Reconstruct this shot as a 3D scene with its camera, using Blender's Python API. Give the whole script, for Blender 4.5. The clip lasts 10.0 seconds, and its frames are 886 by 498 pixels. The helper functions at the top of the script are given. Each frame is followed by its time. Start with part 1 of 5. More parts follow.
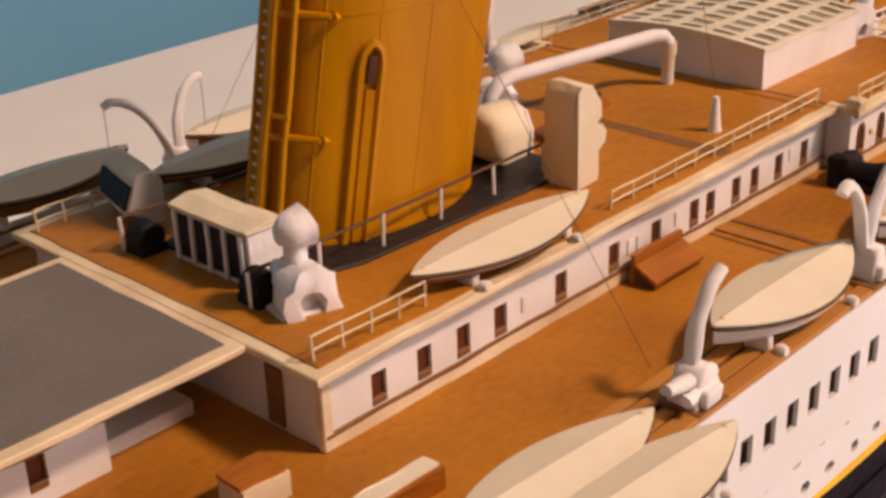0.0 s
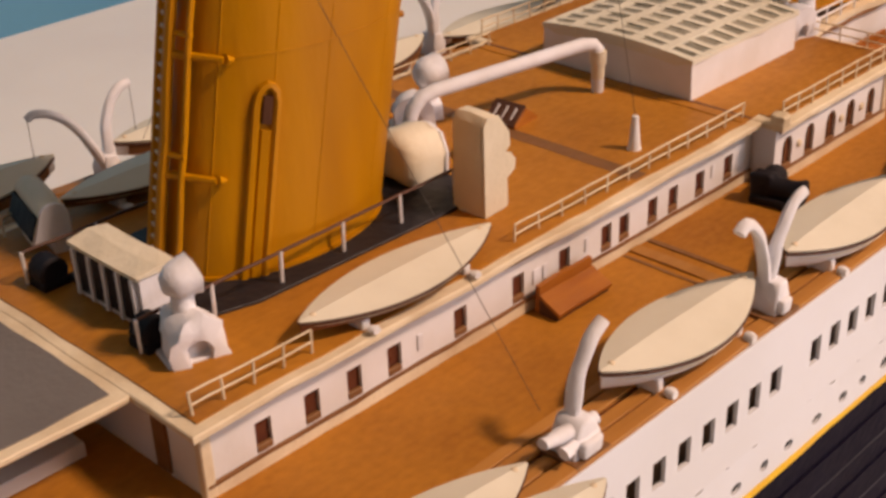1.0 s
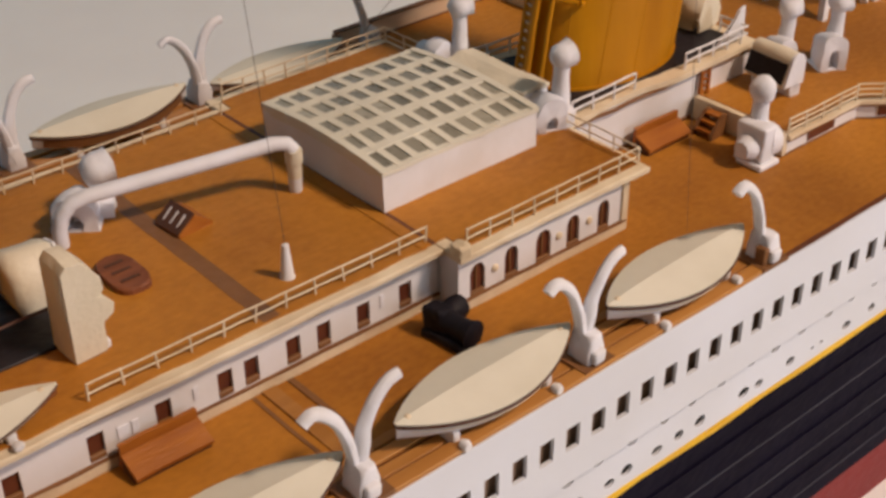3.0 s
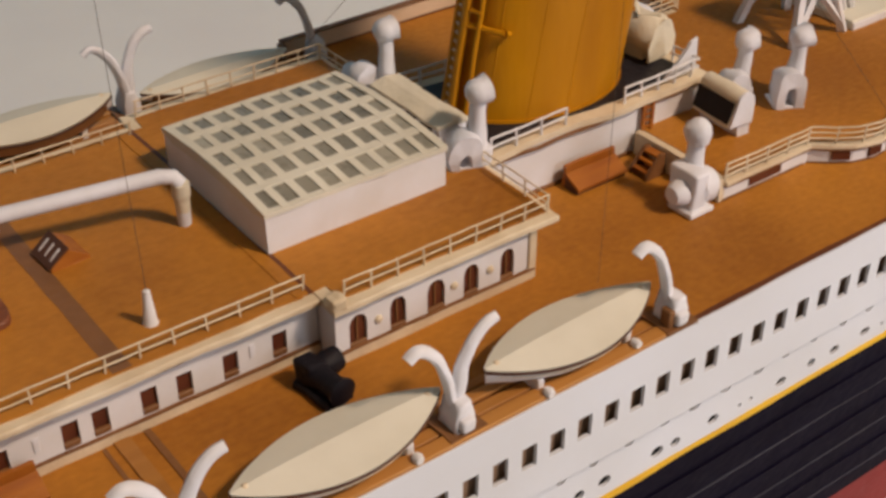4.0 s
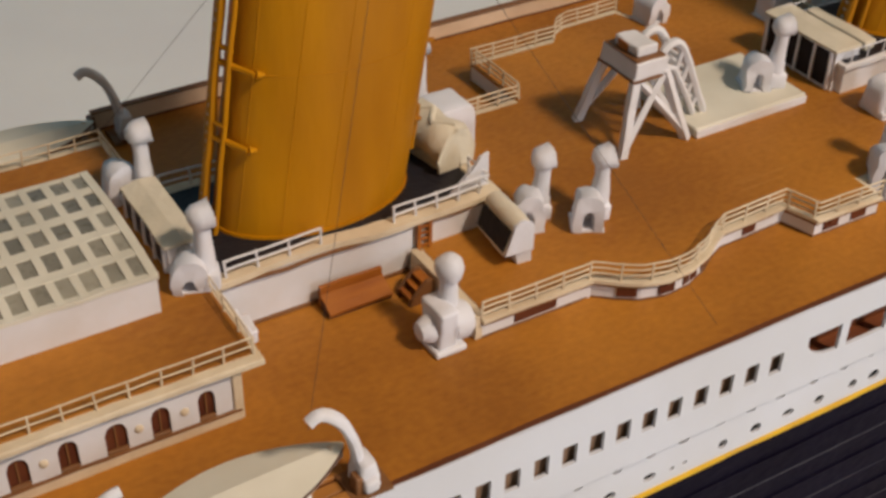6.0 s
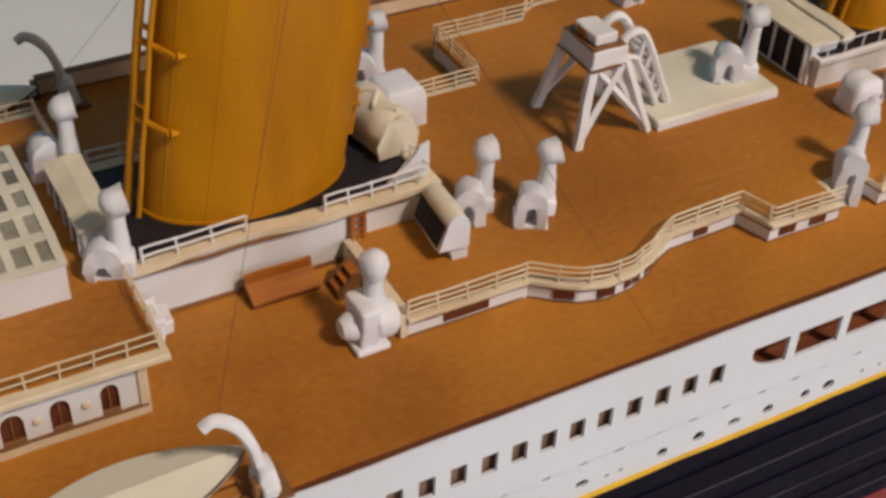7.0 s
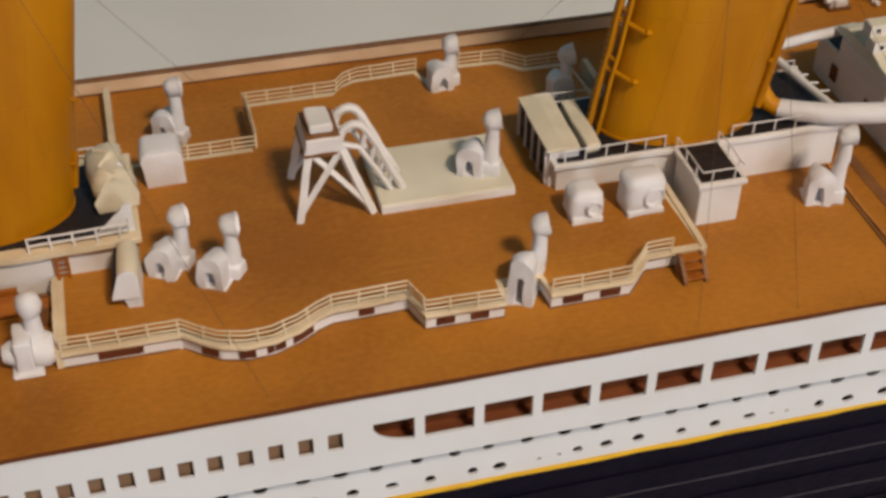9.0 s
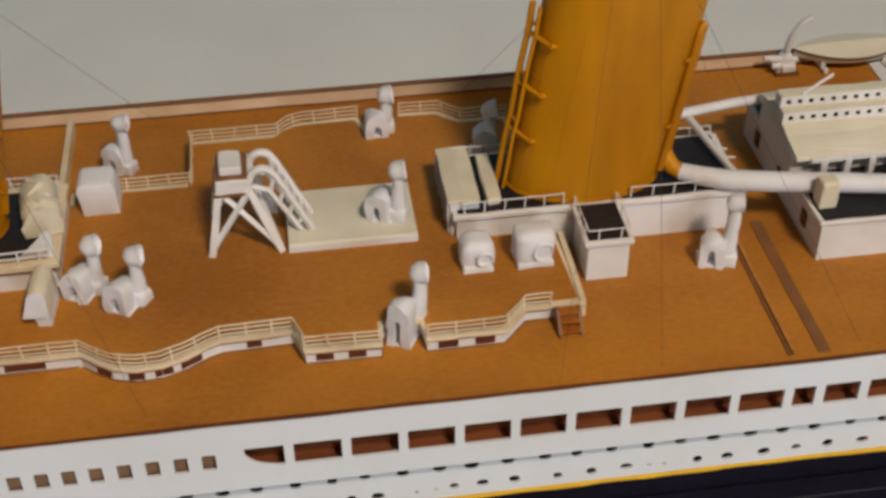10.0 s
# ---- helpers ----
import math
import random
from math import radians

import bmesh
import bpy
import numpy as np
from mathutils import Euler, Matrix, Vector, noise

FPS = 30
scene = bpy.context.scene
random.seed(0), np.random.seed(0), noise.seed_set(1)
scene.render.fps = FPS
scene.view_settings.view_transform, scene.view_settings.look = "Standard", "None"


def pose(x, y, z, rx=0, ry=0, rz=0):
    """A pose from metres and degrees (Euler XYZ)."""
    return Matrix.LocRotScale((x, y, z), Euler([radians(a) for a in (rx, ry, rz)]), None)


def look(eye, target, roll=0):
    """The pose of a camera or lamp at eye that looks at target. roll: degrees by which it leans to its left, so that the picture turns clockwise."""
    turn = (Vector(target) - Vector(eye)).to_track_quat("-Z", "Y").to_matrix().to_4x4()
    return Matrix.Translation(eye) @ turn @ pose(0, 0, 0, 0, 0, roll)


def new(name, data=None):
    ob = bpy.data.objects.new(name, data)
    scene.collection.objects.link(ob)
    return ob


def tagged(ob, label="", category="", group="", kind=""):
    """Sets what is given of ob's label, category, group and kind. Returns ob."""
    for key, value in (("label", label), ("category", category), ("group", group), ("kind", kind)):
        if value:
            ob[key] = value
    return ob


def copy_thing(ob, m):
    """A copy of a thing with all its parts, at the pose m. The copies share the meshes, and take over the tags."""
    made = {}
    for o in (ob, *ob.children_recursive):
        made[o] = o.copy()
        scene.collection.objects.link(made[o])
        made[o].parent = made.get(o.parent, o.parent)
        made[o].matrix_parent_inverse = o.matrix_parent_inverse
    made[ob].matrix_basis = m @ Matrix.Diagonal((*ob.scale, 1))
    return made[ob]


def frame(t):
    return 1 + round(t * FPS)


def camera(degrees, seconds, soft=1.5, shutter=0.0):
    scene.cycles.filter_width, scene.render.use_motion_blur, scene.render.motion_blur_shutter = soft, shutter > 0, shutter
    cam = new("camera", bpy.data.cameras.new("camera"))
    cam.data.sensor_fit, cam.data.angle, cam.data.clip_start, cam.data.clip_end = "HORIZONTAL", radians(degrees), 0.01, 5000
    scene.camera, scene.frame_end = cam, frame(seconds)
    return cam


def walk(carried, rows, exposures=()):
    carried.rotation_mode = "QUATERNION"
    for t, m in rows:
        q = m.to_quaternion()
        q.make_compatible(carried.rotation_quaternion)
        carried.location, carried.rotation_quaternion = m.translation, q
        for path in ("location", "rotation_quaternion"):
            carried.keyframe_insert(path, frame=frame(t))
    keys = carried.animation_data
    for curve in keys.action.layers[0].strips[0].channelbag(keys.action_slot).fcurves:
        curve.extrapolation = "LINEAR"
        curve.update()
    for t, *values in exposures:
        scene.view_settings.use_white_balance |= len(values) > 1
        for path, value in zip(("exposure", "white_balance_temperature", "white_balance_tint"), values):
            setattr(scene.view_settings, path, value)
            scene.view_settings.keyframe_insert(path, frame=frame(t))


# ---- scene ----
cam = camera(36.86, 10.0, soft=3.2)
CM = 0.01  # all numbers below are centimetres
PATH = [
    (0.0, (-0.554, 2.067, 15.946), (19.111, 20.959, 3.440), -2.08),
    (0.5, (1.017, 1.614, 17.278), (20.319, 20.448, 4.136), -2.14),
    (1.0, (2.412, 0.546, 18.624), (21.139, 19.235, 4.480), -2.18),
    (1.5, (5.182, -0.449, 20.095), (23.647, 18.336, 5.736), -2.09),
    (2.0, (8.013, -1.903, 21.432), (25.970, 16.820, 6.366), -1.67),
    (2.5, (11.275, -2.641, 22.022), (28.383, 16.186, 6.122), -1.28),
    (3.0, (15.653, -3.862, 22.935), (32.173, 15.203, 6.698), -0.46),
    (3.2, (17.012, -4.012, 23.139), (33.252, 15.186, 6.776), -0.34),
    (4.5, (24.756, -5.422, 24.959), (38.920, 14.508, 7.576), 0.74),
    (5.0, (27.825, -5.501, 25.820), (41.509, 14.643, 8.300), 1.11),
    (5.5, (31.151, -7.173, 26.793), (44.132, 13.219, 9.028), 1.03),
    (6.8, (37.404, -6.535, 27.498), (49.537, 13.737, 9.011), 2.48),
    (7.0, (38.052, -6.553, 27.619), (49.768, 13.580, 8.715), 2.80),
    (7.5, (43.704, -8.834, 27.479), (54.866, 11.310, 8.253), 3.66),
    (8.0, (48.111, -11.731, 29.935), (57.334, 9.117, 10.434), 2.19),
    (8.5, (51.832, -14.743, 31.677), (59.619, 6.820, 12.328), 1.52),
    (9.0, (56.539, -16.616, 33.686), (62.461, 5.743, 14.580), 0.48),
    (9.5, (60.007, -19.041, 34.880), (65.164, 3.610, 15.896), 1.13),
    (10.0, (65.512, -20.406, 36.607), (68.630, 2.787, 17.837), -0.74),
]
EXPOSURES = [(0.0, -0.76, 9250, 38), (2.5, -1.02, 7550, 27), (5.0, -1.18, 7450, 20), (7.2, -1.24, 6950, 17), (8.5, -1.26, 7500, 17), (10.0, -1.42, 7200, 14)]
walk(cam, [(t, look(Vector(e) * CM, Vector(g) * CM, r)) for t, e, g, r in PATH], EXPOSURES)

# ---- world and light ----
world = bpy.data.worlds.new("room_air")
scene.world = world
world.use_nodes = True
world.node_tree.nodes["Background"].inputs["Color"].default_value = (1.0, 0.93, 0.86, 1)
world.node_tree.nodes["Background"].inputs["Strength"].default_value = 0.25


def area_lamp(name, eye, target, size, watts, colour):
    data = bpy.data.lights.new(name, "AREA")
    data.shape, data.size, data.energy, data.color = "DISK", size, watts, colour
    ob = new(name, data)
    ob.matrix_world = look(Vector(eye) * CM, Vector(target) * CM)
    return ob


area_lamp("pendant_lamp_light", (126, -135, 220), (60, 30, 0), 0.46, 165.0, (1.0, 0.86, 0.71))
area_lamp("window_daylight", (150, -216, 40), (70, 15, -2), 1.1, 44.0, (0.72, 0.86, 1.0))


# ---- materials ----
def mat(name, colour, rough=0.5, second=None, scale=40.0, amount=0.5, bump=0.1, bump_scale=300.0, metal=0.0, stretch=(1, 1, 1), vary=0.0, gloss=0.3):
    """A painted or raw surface: two colours mixed by soft patches, fine relief, gloss that wanders a little."""
    m = bpy.data.materials.new(name)
    m.use_nodes = True
    n, l = m.node_tree.nodes, m.node_tree.links
    b = n["Principled BSDF"]
    b.inputs["Metallic"].default_value = metal
    b.inputs["Specular IOR Level"].default_value = gloss
    co = n.new("ShaderNodeTexCoord")
    mp = n.new("ShaderNodeMapping")
    mp.inputs["Scale"].default_value = stretch
    l.new(co.outputs["Object"], mp.inputs["Vector"])
    big = n.new("ShaderNodeTexNoise")
    big.inputs["Scale"].default_value, big.inputs["Detail"].default_value = scale, 5.0
    fine = n.new("ShaderNodeTexNoise")
    fine.inputs["Scale"].default_value, fine.inputs["Detail"].default_value = bump_scale, 4.0
    for t in (big, fine):
        l.new(mp.outputs["Vector"], t.inputs["Vector"])
    ramp = n.new("ShaderNodeMapRange")
    ramp.inputs["From Min"].default_value, ramp.inputs["From Max"].default_value = 0.35, 0.68
    ramp.inputs["To Max"].default_value = amount
    l.new(big.outputs["Fac"], ramp.inputs["Value"])
    mix = n.new("ShaderNodeMix")
    mix.data_type = "RGBA"
    mix.inputs["A"].default_value = (*colour, 1)
    mix.inputs["B"].default_value = (*(second or [c * 0.8 for c in colour]), 1)
    l.new(ramp.outputs["Result"], mix.inputs["Factor"])
    out = mix.outputs["Result"]
    if vary:
        info = n.new("ShaderNodeObjectInfo")
        hsv = n.new("ShaderNodeHueSaturation")
        vr = n.new("ShaderNodeMapRange")
        vr.inputs["To Min"].default_value, vr.inputs["To Max"].default_value = 1 - vary, 1 + vary
        l.new(info.outputs["Random"], vr.inputs["Value"])
        l.new(vr.outputs["Result"], hsv.inputs["Value"])
        l.new(out, hsv.inputs["Color"])
        out = hsv.outputs["Color"]
    l.new(out, b.inputs["Base Color"])
    rr = n.new("ShaderNodeMapRange")
    rr.inputs["To Min"].default_value, rr.inputs["To Max"].default_value = rough - 0.1, rough + 0.12
    l.new(fine.outputs["Fac"], rr.inputs["Value"])
    l.new(rr.outputs["Result"], b.inputs["Roughness"])
    if bump:
        bp = n.new("ShaderNodeBump")
        bp.inputs["Strength"].default_value, bp.inputs["Distance"].default_value = bump, 0.0006
        l.new(fine.outputs["Fac"], bp.inputs["Height"])
        l.new(bp.outputs["Normal"], b.inputs["Normal"])
    return m


def deck_mat(name, light, dark, plank=0.0026, line=0.16):
    """Stained veneer deck: grain along the ship, faint scored plank lines, cloudy stain."""
    m = bpy.data.materials.new(name)
    m.use_nodes = True
    n, l = m.node_tree.nodes, m.node_tree.links
    b = n["Principled BSDF"]
    b.inputs["Specular IOR Level"].default_value = 0.2
    co = n.new("ShaderNodeTexCoord")
    sep = n.new("ShaderNodeSeparateXYZ")
    l.new(co.outputs["Object"], sep.inputs["Vector"])
    grain_map = n.new("ShaderNodeMapping")
    grain_map.inputs["Scale"].default_value = (150, 220, 60)
    l.new(co.outputs["Object"], grain_map.inputs["Vector"])
    grain = n.new("ShaderNodeTexNoise")
    grain.inputs["Scale"].default_value, grain.inputs["Detail"].default_value = 2.0, 6.0
    l.new(grain_map.outputs["Vector"], grain.inputs["Vector"])
    cloud = n.new("ShaderNodeTexNoise")
    cloud.inputs["Scale"].default_value, cloud.inputs["Detail"].default_value = 14.0, 4.0
    l.new(co.outputs["Object"], cloud.inputs["Vector"])
    add = n.new("ShaderNodeMath")
    add.operation = "MULTIPLY_ADD"
    add.inputs[1].default_value = 0.36
    l.new(grain.outputs["Fac"], add.inputs[0])
    half = n.new("ShaderNodeMath")
    half.operation = "MULTIPLY"
    half.inputs[1].default_value = 0.85
    l.new(cloud.outputs["Fac"], half.inputs[0])
    l.new(half.outputs[0], add.inputs[2])
    ramp = n.new("ShaderNodeMapRange")
    ramp.inputs["From Min"].default_value, ramp.inputs["From Max"].default_value = 0.38, 0.78
    l.new(add.outputs[0], ramp.inputs["Value"])
    mix = n.new("ShaderNodeMix")
    mix.data_type = "RGBA"
    mix.inputs["A"].default_value, mix.inputs["B"].default_value = (*light, 1), (*dark, 1)
    l.new(ramp.outputs["Result"], mix.inputs["Factor"])
    # scored plank lines
    div = n.new("ShaderNodeMath")
    div.operation = "DIVIDE"
    div.inputs[1].default_value = plank
    l.new(sep.outputs["Y"], div.inputs[0])
    fr = n.new("ShaderNodeMath")
    fr.operation = "FRACT"
    l.new(div.outputs[0], fr.inputs[0])
    lt = n.new("ShaderNodeMath")
    lt.operation = "LESS_THAN"
    lt.inputs[1].default_value = 0.13
    l.new(fr.outputs[0], lt.inputs[0])
    lm = n.new("ShaderNodeMath")
    lm.operation = "MULTIPLY"
    lm.inputs[1].default_value = line
    l.new(lt.outputs[0], lm.inputs[0])
    wear = n.new("ShaderNodeMath")
    wear.operation = "MULTIPLY"
    l.new(lm.outputs[0], wear.inputs[0])
    l.new(cloud.outputs["Fac"], wear.inputs[1])
    mix2 = n.new("ShaderNodeMix")
    mix2.data_type = "RGBA"
    mix2.inputs["B"].default_value = (*[c * 0.45 for c in dark], 1)
    l.new(wear.outputs[0], mix2.inputs["Factor"])
    l.new(mix.outputs["Result"], mix2.inputs["A"])
    sc_map = n.new("ShaderNodeMapping")
    sc_map.inputs["Scale"].default_value = (14, 700, 60)
    sc_map.inputs["Rotation"].default_value = (0, 0, 0.12)
    l.new(co.outputs["Object"], sc_map.inputs["Vector"])
    scratch = n.new("ShaderNodeTexNoise")
    scratch.inputs["Scale"].default_value, scratch.inputs["Detail"].default_value = 1.0, 2.0
    l.new(sc_map.outputs["Vector"], scratch.inputs["Vector"])
    patch = n.new("ShaderNodeTexNoise")
    patch.inputs["Scale"].default_value, patch.inputs["Detail"].default_value = 22.0, 2.0
    l.new(co.outputs["Object"], patch.inputs["Vector"])
    s1, s2, s3 = n.new("ShaderNodeMapRange"), n.new("ShaderNodeMapRange"), n.new("ShaderNodeMath")
    s1.inputs["From Min"].default_value, s1.inputs["From Max"].default_value = 0.60, 0.72
    s2.inputs["From Min"].default_value, s2.inputs["From Max"].default_value = 0.56, 0.70
    s2.inputs["To Max"].default_value = 0.25
    s3.operation = "MULTIPLY"
    l.new(scratch.outputs["Fac"], s1.inputs["Value"])
    l.new(patch.outputs["Fac"], s2.inputs["Value"])
    l.new(s1.outputs["Result"], s3.inputs[0])
    l.new(s2.outputs["Result"], s3.inputs[1])
    mix3 = n.new("ShaderNodeMix")
    mix3.data_type = "RGBA"
    mix3.inputs["B"].default_value = (0.62, 0.33, 0.09, 1)
    l.new(s3.outputs[0], mix3.inputs["Factor"])
    l.new(mix2.outputs["Result"], mix3.inputs["A"])
    l.new(mix3.outputs["Result"], b.inputs["Base Color"])
    rr = n.new("ShaderNodeMapRange")
    rr.inputs["To Min"].default_value, rr.inputs["To Max"].default_value = 0.42, 0.62
    l.new(grain.outputs["Fac"], rr.inputs["Value"])
    l.new(rr.outputs["Result"], b.inputs["Roughness"])
    bp = n.new("ShaderNodeBump")
    bp.inputs["Strength"].default_value, bp.inputs["Distance"].default_value = 0.25, 0.0004
    l.new(grain.outputs["Fac"], bp.inputs["Height"])
    l.new(bp.outputs["Normal"], b.inputs["Normal"])
    return m


DECK = deck_mat("stained_deck", (0.51, 0.212, 0.030), (0.295, 0.110, 0.017))
PLANK = mat("margin_plank", (0.43, 0.195, 0.048), 0.42, (0.33, 0.135, 0.030), 6.0, 0.9, 0.2, 60, stretch=(1, 30, 30), vary=0.12)
WHITE = mat("white_paint", (0.74, 0.755, 0.785), 0.5, (0.60, 0.58, 0.54), 45, 0.6, 0.12, 420)
HULLW = mat("hull_white", (0.67, 0.725, 0.80), 0.42, (0.60, 0.63, 0.655), 18, 0.55, 0.12, 260)
ROUGHW = mat("thick_white_paint", (0.73, 0.76, 0.825), 0.6, (0.62, 0.615, 0.61), 70, 0.65, 0.35, 450, vary=0.05)
CREAM = mat("cream_paint", (0.75, 0.66, 0.49), 0.55, (0.54, 0.42, 0.27), 60, 0.75, 0.4, 500)
CANVAS = mat("cream_canvas", (0.72, 0.705, 0.60), 0.6, (0.58, 0.555, 0.45), 28, 0.8, 0.2, 420)
# brighter copy of the cream: the lit far bulwark face is coloured in
LITCREAM = mat("bulwark_lit_cream", (0.80, 0.66, 0.50), 0.55, (0.62, 0.46, 0.31), 40, 0.8, 0.3, 400)
TANKC = mat("ivory_paint", (0.70, 0.65, 0.52), 0.55, (0.58, 0.53, 0.40), 70, 0.6, 0.5, 420)
OCHRE = mat("funnel_ochre", (0.575, 0.245, 0.003), 0.5, (0.36, 0.135, 0.002), 34, 0.9, 0.3, 300, stretch=(1, 1, 0.22))
BLACK = mat("black_paint", (0.006, 0.005, 0.008), 0.6, (0.013, 0.010, 0.017), 50, 0.6, 0.5, 350, gloss=0.25)
SLATE = mat("dark_slate_paint", (0.014, 0.013, 0.017), 0.45, (0.028, 0.026, 0.030), 45, 0.6, 0.8, 300, gloss=0.2)
HULLB = mat("hull_black", (0.003, 0.002, 0.010), 0.7, (0.006, 0.005, 0.017), 30, 0.7, 0.6, 220, gloss=0.06)
GREYR = mat("grey_roof", (0.165, 0.155, 0.150), 0.7, (0.125, 0.115, 0.110), 30, 0.7, 0.5, 500)
RED = mat("hull_red", (0.23, 0.014, 0.016), 0.5, (0.15, 0.009, 0.012), 25, 0.6, 0.3, 250, gloss=0.15)
WORN = mat("worn_black_edge", (0.030, 0.030, 0.042), 0.5, (0.008, 0.007, 0.012), 10, 1.0, 0.4, 250)
WATERWAY = mat("waterway_brown", (0.15, 0.048, 0.018), 0.5, (0.10, 0.030, 0.012), 30, 0.8, 0.3, 200)
STRIPE = mat("yellow_stripe", (0.82, 0.50, 0.02), 0.45, (0.62, 0.33, 0.02), 60, 0.6, 0.3, 300)
MAHOG = mat("mahogany", (0.40, 0.135, 0.018), 0.42, (0.25, 0.070, 0.012), 40, 0.8, 0.3, 200, stretch=(1, 6, 6))
WINDOW = mat("window_brown", (0.085, 0.022, 0.012), 0.3, (0.15, 0.045, 0.020), 90, 0.7, 0.2, 300)
SILL = mat("brown_trim", (0.23, 0.105, 0.040), 0.5, (0.15, 0.065, 0.025), 70, 0.7, 0.4, 300)
RAILB = mat("brown_rail", (0.10, 0.040, 0.022), 0.5, (0.06, 0.025, 0.014), 90, 0.6, 0.3, 300)
GLASS = mat("skylight_pane", (0.30, 0.285, 0.225), 0.28, (0.20, 0.19, 0.15), 60, 0.8, 0.1, 300, vary=0.38)
PROM = mat("promenade_brown", (0.26, 0.088, 0.035), 0.5, (0.14, 0.044, 0.02), 50, 0.9, 0.2, 200, stretch=(1, 4, 4))
INNER = mat("dim_inside", (0.25, 0.155, 0.095), 0.7, (0.17, 0.10, 0.06), 60, 0.6, 0.1, 300)
WIRE = mat("grey_thread", (0.06, 0.05, 0.045), 0.7, (0.04, 0.035, 0.03), 90, 0.5, 0.0, 300)
TABLE = mat("table_top", (0.86, 0.90, 0.90), 0.6, (0.78, 0.80, 0.815), 5, 0.7, 0.15, 120)
WALLB = mat("blue_wall", (0.16, 0.58, 0.92), 0.7, (0.13, 0.53, 0.88), 4, 0.6, 0.2, 150)
PLASTER = mat("room_plaster", (0.42, 0.40, 0.38), 0.8, (0.38, 0.36, 0.34), 3, 0.6, 0.2, 100)


# ---- building helpers ----
SHIFT = [0.0]  # moves the unevenness from thing to thing


def wobble(bm, amp, size=1.3, step=0.9, up=1.0):
    """Cuts long edges and shifts all corners a little, as hand-made work has it."""
    cuts = {}
    for e in bm.edges:
        n = int(e.calc_length() / step)
        if n:
            cuts.setdefault(n, []).append(e)
    for n, es in cuts.items():
        bmesh.ops.subdivide_edges(bm, edges=es, cuts=n, use_grid_fill=True)
    for v in bm.verts:
        d = noise.noise_vector(v.co / size + Vector((SHIFT[0], 0, 0))) * amp
        v.co += Vector((d.x, d.y, d.z * up))


def part(name, bm, material, parent=None, label="", at=(0, 0, 0), rz=0.0, smooth=False, wob=0.0, size=1.3, step=0.9, up=1.0, sharp=38):
    """Links a bmesh, in centimetres, as one mesh object, under a thing or on its own."""
    if wob:
        wobble(bm, wob, size, step, up)
    bmesh.ops.recalc_face_normals(bm, faces=bm.faces[:])
    for v in bm.verts:
        v.co *= CM
    me = bpy.data.meshes.new(name)
    bm.to_mesh(me)
    bm.free()
    me.materials.append(material)
    if smooth:
        for p in me.polygons:
            p.use_smooth = True
        me.set_sharp_from_angle(angle=radians(sharp))
    ob = new(name, me)
    ob.parent = parent
    ob.matrix_basis = pose(at[0] * CM, at[1] * CM, at[2] * CM, 0, 0, rz)
    if label:
        ob["label"] = label
    return ob


def thing(name, label, category, at=(0, 0, 0), rz=0.0, group="", kind=""):
    ob = new(name)
    ob.empty_display_size = 0.01
    ob.matrix_basis = pose(at[0] * CM, at[1] * CM, at[2] * CM, 0, 0, rz)
    return tagged(ob, label, category, group, kind)


def place(x, y, z=0.0, rz=0.0):
    return pose(x * CM, y * CM, z * CM, 0, 0, rz)


def B():
    return bmesh.new()


def box(bm, x0, x1, y0, y1, z0, z1, bevel=0.0, seg=1):
    vs = [bm.verts.new((x, y, z)) for z in (z0, z1) for x, y in ((x0, y0), (x1, y0), (x1, y1), (x0, y1))]
    fs = [bm.faces.new([vs[i] for i in q]) for q in ((3, 2, 1, 0), (4, 5, 6, 7), (0, 1, 5, 4), (1, 2, 6, 5), (2, 3, 7, 6), (3, 0, 4, 7))]
    if bevel:
        bmesh.ops.bevel(bm, geom=list({e for f in fs for e in f.edges}), offset=bevel, segments=seg, affect="EDGES", profile=0.5)
    return bm


def prism(bm, outline, z0, z1, bevel=0.0):
    """An upright slab over an outline of (x, y)."""
    low = [bm.verts.new((x, y, z0)) for x, y in outline]
    top = [bm.verts.new((x, y, z1)) for x, y in outline]
    n = len(outline)
    fs = [bm.faces.new(low[::-1]), bm.faces.new(top)]
    fs += [bm.faces.new((low[i], low[(i + 1) % n], top[(i + 1) % n], top[i])) for i in range(n)]
    if bevel:
        bmesh.ops.bevel(bm, geom=list({e for e in fs[1].edges}), offset=bevel, segments=1, affect="EDGES", profile=0.5)
    return bm


def profile_along(bm, outline, a0, a1, axis="x", bevel=0.0):
    """A slab over an outline in the two other axes, drawn out along one axis."""
    def at(u, v, a):
        return (a, u, v) if axis == "x" else (u, a, v)
    low = [bm.verts.new(at(u, v, a0)) for u, v in outline]
    top = [bm.verts.new(at(u, v, a1)) for u, v in outline]
    n = len(outline)
    fs = [bm.faces.new(low[::-1]), bm.faces.new(top)]
    fs += [bm.faces.new((low[i], low[(i + 1) % n], top[(i + 1) % n], top[i])) for i in range(n)]
    if bevel:
        bmesh.ops.bevel(bm, geom=list({e for f in fs[:2] for e in f.edges}), offset=bevel, segments=2, affect="EDGES", profile=0.5)
    return bm


